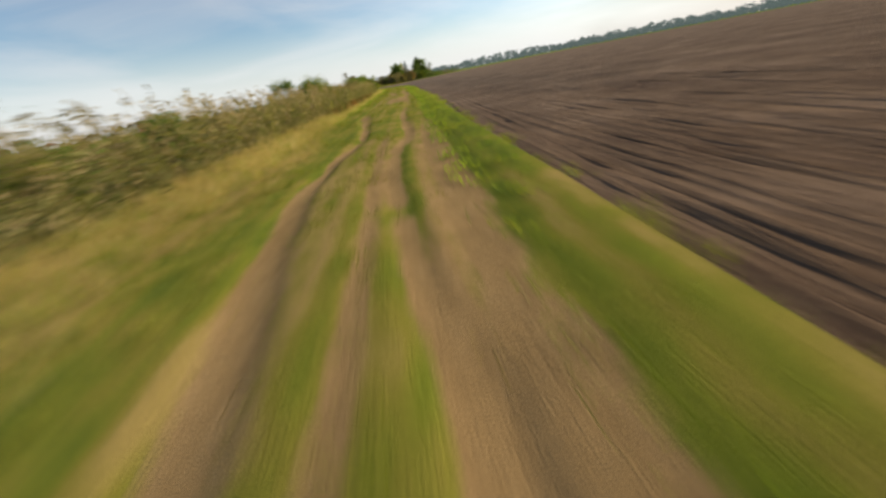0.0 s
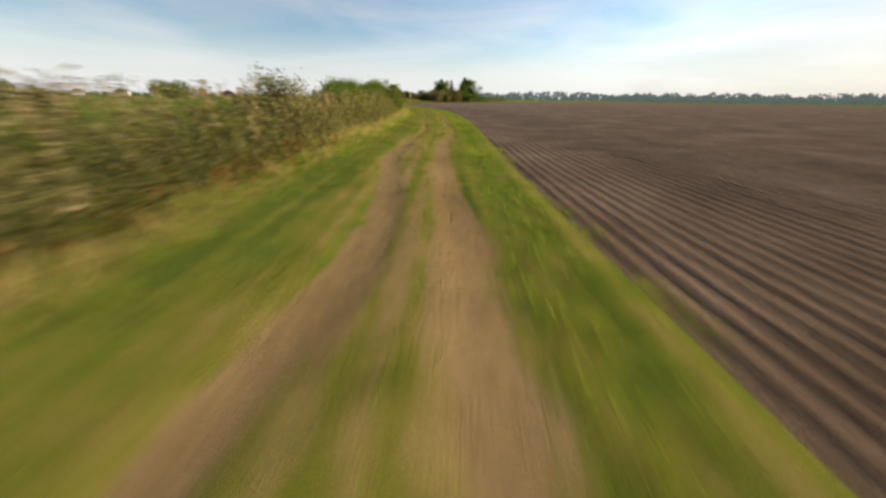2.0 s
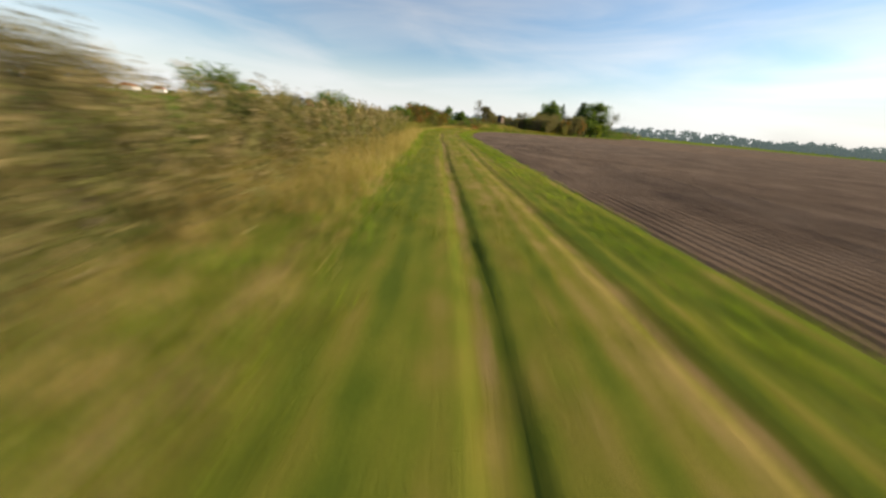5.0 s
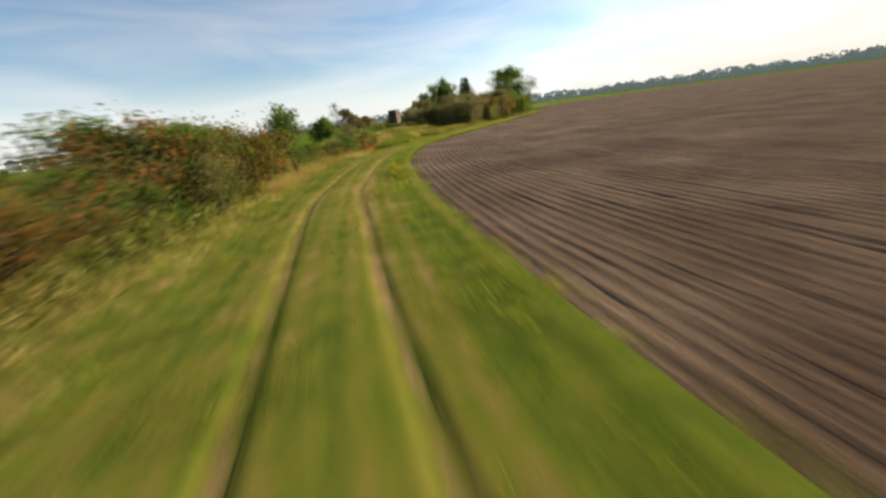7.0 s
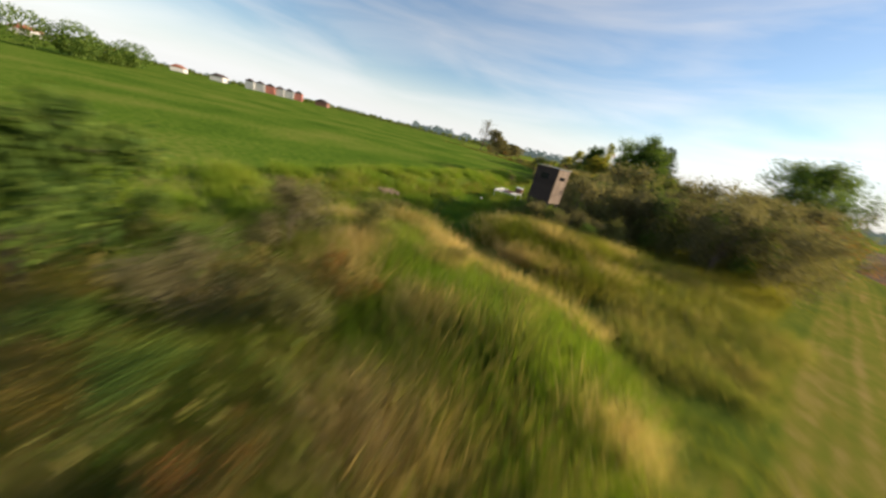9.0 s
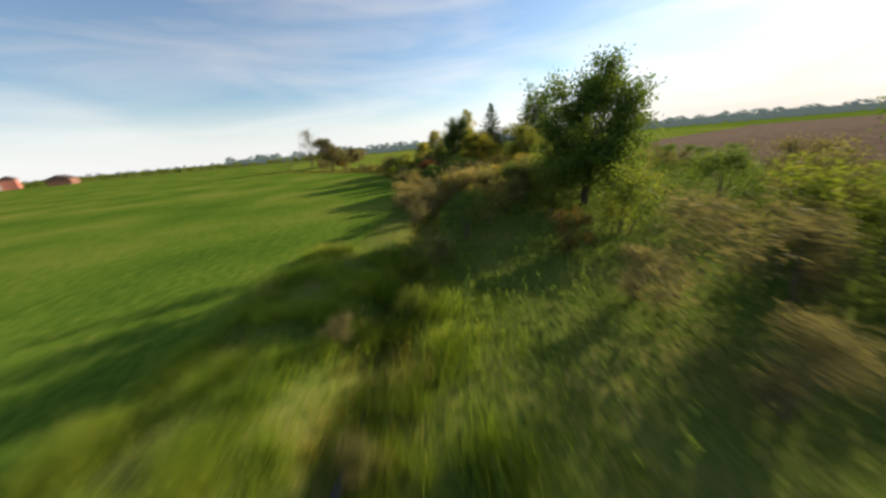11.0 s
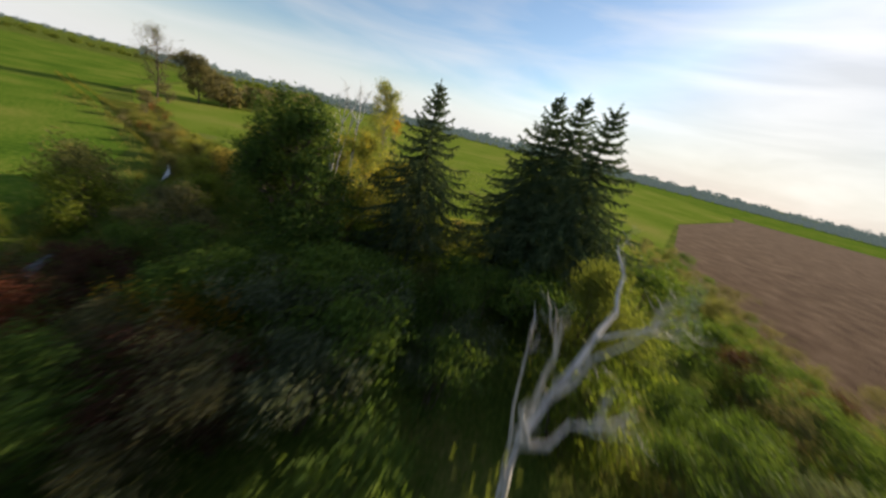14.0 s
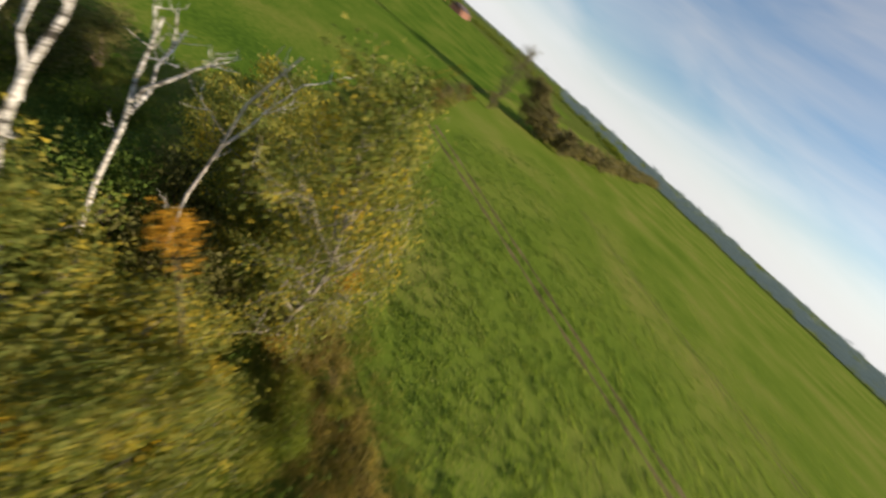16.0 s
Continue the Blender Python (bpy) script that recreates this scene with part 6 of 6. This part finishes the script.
scatter_blades("glade_grass", "sunlit yellow-green grass between the spruces", "grass", L_LUSH, 151, q, 16, 0.2, 0.4, 0.022, 0.7, 0.0, False)
q = patch_xy(R, [(-18, 255), (8, 256), (6, 266), (-17, 268), (-36, 286), (-56, 308), (-60, 303), (-40, 281), (-28, 266)], 7500)
scatter_blades("ditch_grass", "long dry grass along the crop's edge", "grass", L_DITCH, 114, q, 12, 0.16, 0.55, 0.024, 0.7, 0.0, False)
q = patch_xy(R, [(-12, 262.6), (9, 261), (9, 264.4), (-12, 265.2)], 520)
scatter_blades("ditch_grass", "tall tan grass in clumps along the crop", "grass", L_TAN, 147, q, 40, 0.22, 0.85, 0.022, 0.7, 0.0, False)
q = patch_xy(R, [(-15, 267.6), (14, 265.8), (60, 300), (60, 350), (-40, 350), (-40, 296), (-28, 284)], 70000)
q[:, 1] = np.round(q[:, 1] / 0.55) * 0.55 + R.normal(size=len(q)) * 0.09
nearness = np.exp(-np.clip(q[:, 1] - 268, 0, 200) / 30.0)
tram = np.minimum(np.abs(q[:, 1] - 285.0 + 0.06 * q[:, 0]), np.abs(q[:, 1] - 286.9 + 0.06 * q[:, 0]))
q = q[(R.uniform(size=len(q)) < nearness * (0.62 + 0.75 * lumps(q[:, 0], q[:, 1], 5.0) + 0.5 * lumps(q[:, 0], q[:, 1], 1.7))) & (tram > 0.42)]
scatter_blades("crop_leaves", "broad green leaves of the young crop", "crop", L_CROP, 115, q, 8, 0.2, 0.34, 0.085, 0.95, 0.0, False)
q = patch_xy(R, [(-60, 150), (-38, 152), (-32.5, 190), (-29.5, 225), (-45, 240)], 9000)
scatter_blades("field_grass", "short grass tufts on the green field", "grass", L_LUSH, 116, q, 5, 0.12, 0.10, 0.02, 0.8, 0.0, False)


def tramline(points, half):
    """A wheel line pressed into the crop."""
    line = smooth_line(points, 0.8)
    t = np.gradient(line, axis=0)
    t /= np.linalg.norm(t, axis=1)[:, None]
    n = len(line)
    wob2 = half * (1 + 0.35 * np.sin(np.arange(n) * 0.9) + 0.25 * np.sin(np.arange(n) * 2.3))
    v = [np.stack([line[:, 0] + s * t[:, 1] * wob2, line[:, 1] - s * t[:, 0] * wob2, 0 * line[:, 0] + 0.021], 1) for s in (-1, 1)]
    f = np.array([(i, i + 1, n + i + 1, n + i) for i in range(n - 1)])
    tagged(new("tramline", mesh_np("tramline", np.concatenate(v), f, M_TRAM)), "worn tractor wheel line through the crop", "wheel track", kind="structure")


for off in (0.0, 1.9):
    tramline([(-38, 287.3 + off), (-20, 286.2 + off), (0, 285.0 + off), (20, 283.8 + off), (40, 282.6 + off)], 0.3)
    tramline([(-24, 322 + off), (0, 317 + off), (30, 309 + off), (55, 303 + off)], 0.2)

tramline([(-24, 274.4), (-16, 266.8), (-10.5, 264.3), (4, 264.2), (24, 260.9)], 0.2)

plant_brush()


# ---- the raised hide ----
def raised_hide():
    root = thing("raised_hide", "dark wooden raised hunting hide on stilts", "hide", "", (-22.42, 172.85, 0), 55)
    w, dp, z0, h = 0.98, 1.42, 1.86, 1.74
    inner_box = [((0, 0, z0 + 0.03), (w, dp, 0.06), 0)]
    part("floor", box_mesh("floor", M_PLANK, inner_box, 0.004), root)
    n = 7
    long_plank = box_mesh("plank", M_PLANK, [((0, 0, h / 2), (0.025, dp / 10 - 0.008, h), 0)], 0.003)
    short_plank = box_mesh("plank", M_PLANK, [((0, 0, h / 2), (w / n - 0.008, 0.025, h), 0)], 0.003)
    # the front wall takes the paler boards, the other walls the dark ones
    pale_full = box_mesh("plank", M_PLANK_PALE, [((0, 0, 0.05), (w, 0.025, 0.165), 0)], 0.003)
    for sx, nm in ((-1, "side_wall"), (1, "side_wall")):
        wall = part(nm, box_mesh(nm, M_PLANK, [((sx * (w / 2 - 0.045), 0, z0 + 0.5), (0.03, dp - 0.1, 0.06), 0)]), root)
        for k in range(10):
            p = part("plank", long_plank, wall)
            p.location = (sx * (w / 2 - 0.012), -dp / 2 + dp / 10 * (k + 0.5), z0)
    back = part("back_wall", box_mesh("back_wall", M_PLANK, [((0, dp / 2 - 0.05, z0 + 1.0), (w - 0.1, 0.03, 0.06), 0)]), root)
    for k in range(n):
        p = part("plank", short_plank, back)
        p.location = (-w / 2 + w / n * (k + 0.5), dp / 2 - 0.012, z0)
    front = part("front_wall", box_mesh("front_wall", M_PLANK, [((0, -dp / 2 + 0.05, z0 + 0.3), (w - 0.1, 0.03, 0.06), 0)]), root, "pale boarding with a lookout slot")
    for k in range(10):
        z = z0 + 0.0 + k * 0.175
        if k == 7:
            for sx in (-1, 1):
                q = part("plank", box_mesh("plank", M_PLANK_PALE, [((0, 0, 0.05), (w * 0.24, 0.025, 0.165), 0)], 0.003), front)
                q.location = (sx * w * 0.38, -dp / 2 + 0.012, z + 0.035)
            continue
        p = part("plank", pale_full, front)
        p.location = (0, -dp / 2 + 0.012, z + 0.035)
    part("lookout_slot", box_mesh("lookout_slot", M_DARKGLASS, [((0, -dp / 2 + 0.04, z0 + 1.31), (w * 0.52, 0.01, 0.16), 0)]), root, "dark open lookout slot")
    part("window", box_mesh("window", M_DARKGLASS, [((-w / 2 - 0.012, 0.05, z0 + 1.3), (0.02, 0.5, 0.3), 0)], 0.004), root, "small dark side window")
    part("roof", box_mesh("roof", M_FELT, [((0, 0, z0 + h + 0.05), (w + 0.08, dp + 0.1, 0.035), 0)], 0.008), root, "flat roof of pale grey felt")
    leg = box_mesh("leg", M_BARK, [((0, 0, z0 / 2 - 0.05), (0.1, 0.1, z0 + 0.1), 0)], 0.02)
    for sx in (-1, 1):
        for sy in (-1, 1):
            part("leg", leg, root).location = (sx * (w / 2 - 0.07), sy * (dp / 2 - 0.07), 0)
    return root


raised_hide()


def feeding_table():
    """Low frame of pale bars with brown boards and a box at one corner."""
    root = thing("feeding_table", "low weathered white slatted table in the meadow", "table", "", (-25.4, 181.5, -0.05), -8)
    bar = box_mesh("bar", M_PALE, [((0, 0, 0), (0.09, 2.1, 0.05), 0)], 0.006)
    for x in (-0.92, -0.74, -0.42, 0.45, 0.66, 0.88):
        part("bar", bar, root).location = (x, 0, 0.74)
    part("board", box_mesh("board", M_RUST, [((0, 0.1, 0.735), (0.72, 1.75, 0.03), 0)], 0.004), root, "reddish brown board")
    rail = box_mesh("crossbar", M_PALE, [((0, 0, 0), (1.95, 0.07, 0.06), 0)], 0.006)
    for y in (-0.92, 0.92):
        part("crossbar", rail, root).location = (0, y, 0.685)
    leg = box_mesh("leg", M_PALE, [((0, 0, 0.34), (0.07, 0.07, 0.7), 0)], 0.006)
    for x in (-0.9, 0.9):
        for y in (-0.92, 0.92):
            part("leg", leg, root).location = (x, y, 0)
    crate = thing("crate", "brown wooden crate with a white lid", "crate", "", (-24.62, 182.1, 0.715), -8)
    part("body", box_mesh("body", M_RUST, [((0, 0, 0.2), (0.5, 0.62, 0.4), 0)], 0.01), crate)
    part("lid", box_mesh("lid", M_PALE, [((0, 0, 0.425), (0.56, 0.68, 0.05), 0)], 0.008), crate, "white lid")


feeding_table()


def pallet(x, y, turn):
    root = thing("pallet", "weathered pale wooden pallet in the grass", "pallet", "", (x, y, 0.2), turn)
    slat = box_mesh("slat", M_PLANK_PALE, [((0, 0, 0), (1.0, 0.07, 0.022), 0)], 0.003)
    for k in range(4):
        part("slat", slat, root).location = (0, -0.4 + 0.27 * k, 0.13)
    block = box_mesh("runner", M_PLANK_PALE, [((0, 0, 0.06), (0.1, 0.9, 0.115), 0)], 0.003)
    for x2 in (-0.38, 0, 0.38):
        part("runner", block, root).location = (x2, 0, 0)


pallet(-30.6, 170.4, 60)


def field_stone(label, x, y, z, radius):
    bm = bmesh.new()
    bmesh.ops.create_icosphere(bm, subdivisions=2, radius=radius)
    for v in bm.verts:
        v.co *= 1 + 0.25 * noise.noise(v.co * 1.2 / radius)
        v.co.z *= 0.6
    me = bpy.data.meshes.new("stone")
    bm.to_mesh(me)
    bm.free()
    me.materials.append(M_STONE)
    tagged(new("stone", me), label, "stone").location = (x, y, z)


field_stone("pale rounded field stone lying in grass", -26.9, 178.2, 0.08, 0.12)
field_stone("small white stone on the grass track", -2.49, 56.2, 0.11, 0.06)

# ---- the far side: tree lines and houses ----


def tree_line(label, points, step, height, seed, fine=70, leaf=0.4, mat=None):
    """A distant wood: many clumped crowns of leaves on stems, in one piece."""
    rng = np.random.default_rng(seed)
    line = smooth_line(points, step, 2)
    cen = []
    for p in line:
        h = height * rng.uniform(0.45, 1.15)
        r = h * rng.uniform(0.5, 0.8)
        m = fine
        u = rand_unit(rng, m) * rng.uniform(0.5, 1.0, (m, 1)) * np.array([r, r, h * 0.5])
        u[:, :2] += p + rng.normal(size=2) * step * 0.6
        u[:, 2] += h * 0.52
        cen.append(u)
    c = np.concatenate(cen)
    c[:, 2] = np.maximum(c[:, 2], 0.4)
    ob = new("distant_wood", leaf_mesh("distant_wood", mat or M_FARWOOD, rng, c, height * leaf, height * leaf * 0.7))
    return tagged(ob, label, "woodland", kind="stuff")


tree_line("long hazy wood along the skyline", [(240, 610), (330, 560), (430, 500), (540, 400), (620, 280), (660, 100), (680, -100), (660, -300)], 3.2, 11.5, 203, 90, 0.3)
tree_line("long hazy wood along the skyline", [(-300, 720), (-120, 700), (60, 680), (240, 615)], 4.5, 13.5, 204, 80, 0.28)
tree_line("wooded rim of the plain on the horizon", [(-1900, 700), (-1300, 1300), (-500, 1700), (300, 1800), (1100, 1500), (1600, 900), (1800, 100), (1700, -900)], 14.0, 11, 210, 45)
tree_line("hedge trees along the far field", [(-640, 420), (-560, 500), (-420, 585), (-300, 640), (-160, 640), (-90, 520)], 5.0, 6, 205, 130, 0.2, L_GREEN)
tree_line("hedge along the ditch in the fields", [(-57, 340), (-55, 362), (-58, 400), (-66, 460), (-80, 540), (-92, 640)], 3.5, 7.0, 206, 160, 0.2, L_BROWN)
tree_line("round green trees beyond the meadow", [(-150, 200), (-168, 226), (-190, 240)], 6.0, 8, 208, 1500, 0.075, L_DARK)
tree_line("dark trees beyond the meadow", [(-300, 60), (-260, 110), (-230, 150), (-205, 170)], 6.0, 8, 209, 900, 0.09, L_DARK)


def far_house(label, x, y, w, dp, h, turn, wall, roof, storeys=2, group="houses on the skyline"):
    root = thing("house", label, "house", group, (x, y, 0), turn)
    part("wall", box_mesh("wall", wall, [((0, 0, h / 2), (w, dp, h), 0)], 0.05), root)
    bm = bmesh.new()
    e = 0.5
    rh = min(dp * 0.32, 3.2)
    c = [bm.verts.new(v) for v in ((-w / 2 - e, -dp / 2 - e, h), (w / 2 + e, -dp / 2 - e, h), (w / 2 + e, dp / 2 + e, h), (-w / 2 - e, dp / 2 + e, h), (-w / 2 - e, 0, h + rh), (w / 2 + e, 0, h + rh))]
    for f in ((0, 1, 5, 4), (2, 3, 4, 5), (0, 4, 3), (1, 2, 5), (3, 2, 1, 0)):
        bm.faces.new([c[i] for i in f])
    me = bpy.data.meshes.new("roof")
    bm.to_mesh(me)
    bm.free()
    me.materials.append(roof)
    part("roof", me, root)
    pane = box_mesh("window", M_DARKGLASS, [((0, 0, 0), (1.3, 0.12, 1.4), 0)])
    for s in range(storeys):
        for k in range(max(2, int(w / 4))):
            part("window", pane, root).location = (-w / 2 + (k + 0.5) * w / max(2, int(w / 4)), -dp / 2 - 0.03, 1.6 + s * h / storeys * 0.95)


for k, (wall, lab) in enumerate([(M_PLASTER, "white plastered block with dark roof"), (M_PLASTER, "white plastered block with dark roof"), (M_REDPLASTER, "red plastered block with dark roof"), (M_PLASTER, "white plastered block with dark roof"), (M_PLASTER, "white plastered block with dark roof"), (M_REDPLASTER, "red plastered block with dark roof")]):
    far_house(lab, -392 + k * 6.2, 447 + k * 8.6, 8.2, 9, 8.5, -53 - 0, wall, M_DARKROOF, 3)
far_house("long pale low building on the skyline", -412, 425, 26, 12, 5, -50, M_PLASTER, M_DARKROOF, 1)
far_house("long dark-roofed low building on the skyline", -335, 505, 34, 14, 5.5, -55, M_RUST, M_DARKROOF, 1)
for x, y, w in [(-470, 330, 34), (-480, 365, 20), (-455, 300, 22), (-440, 400, 24), (-490, 270, 30)]:
    far_house("low pale house with a red tiled roof", x, y, w, 11, 4.2, -40, M_PLASTER, M_TILES, 1)
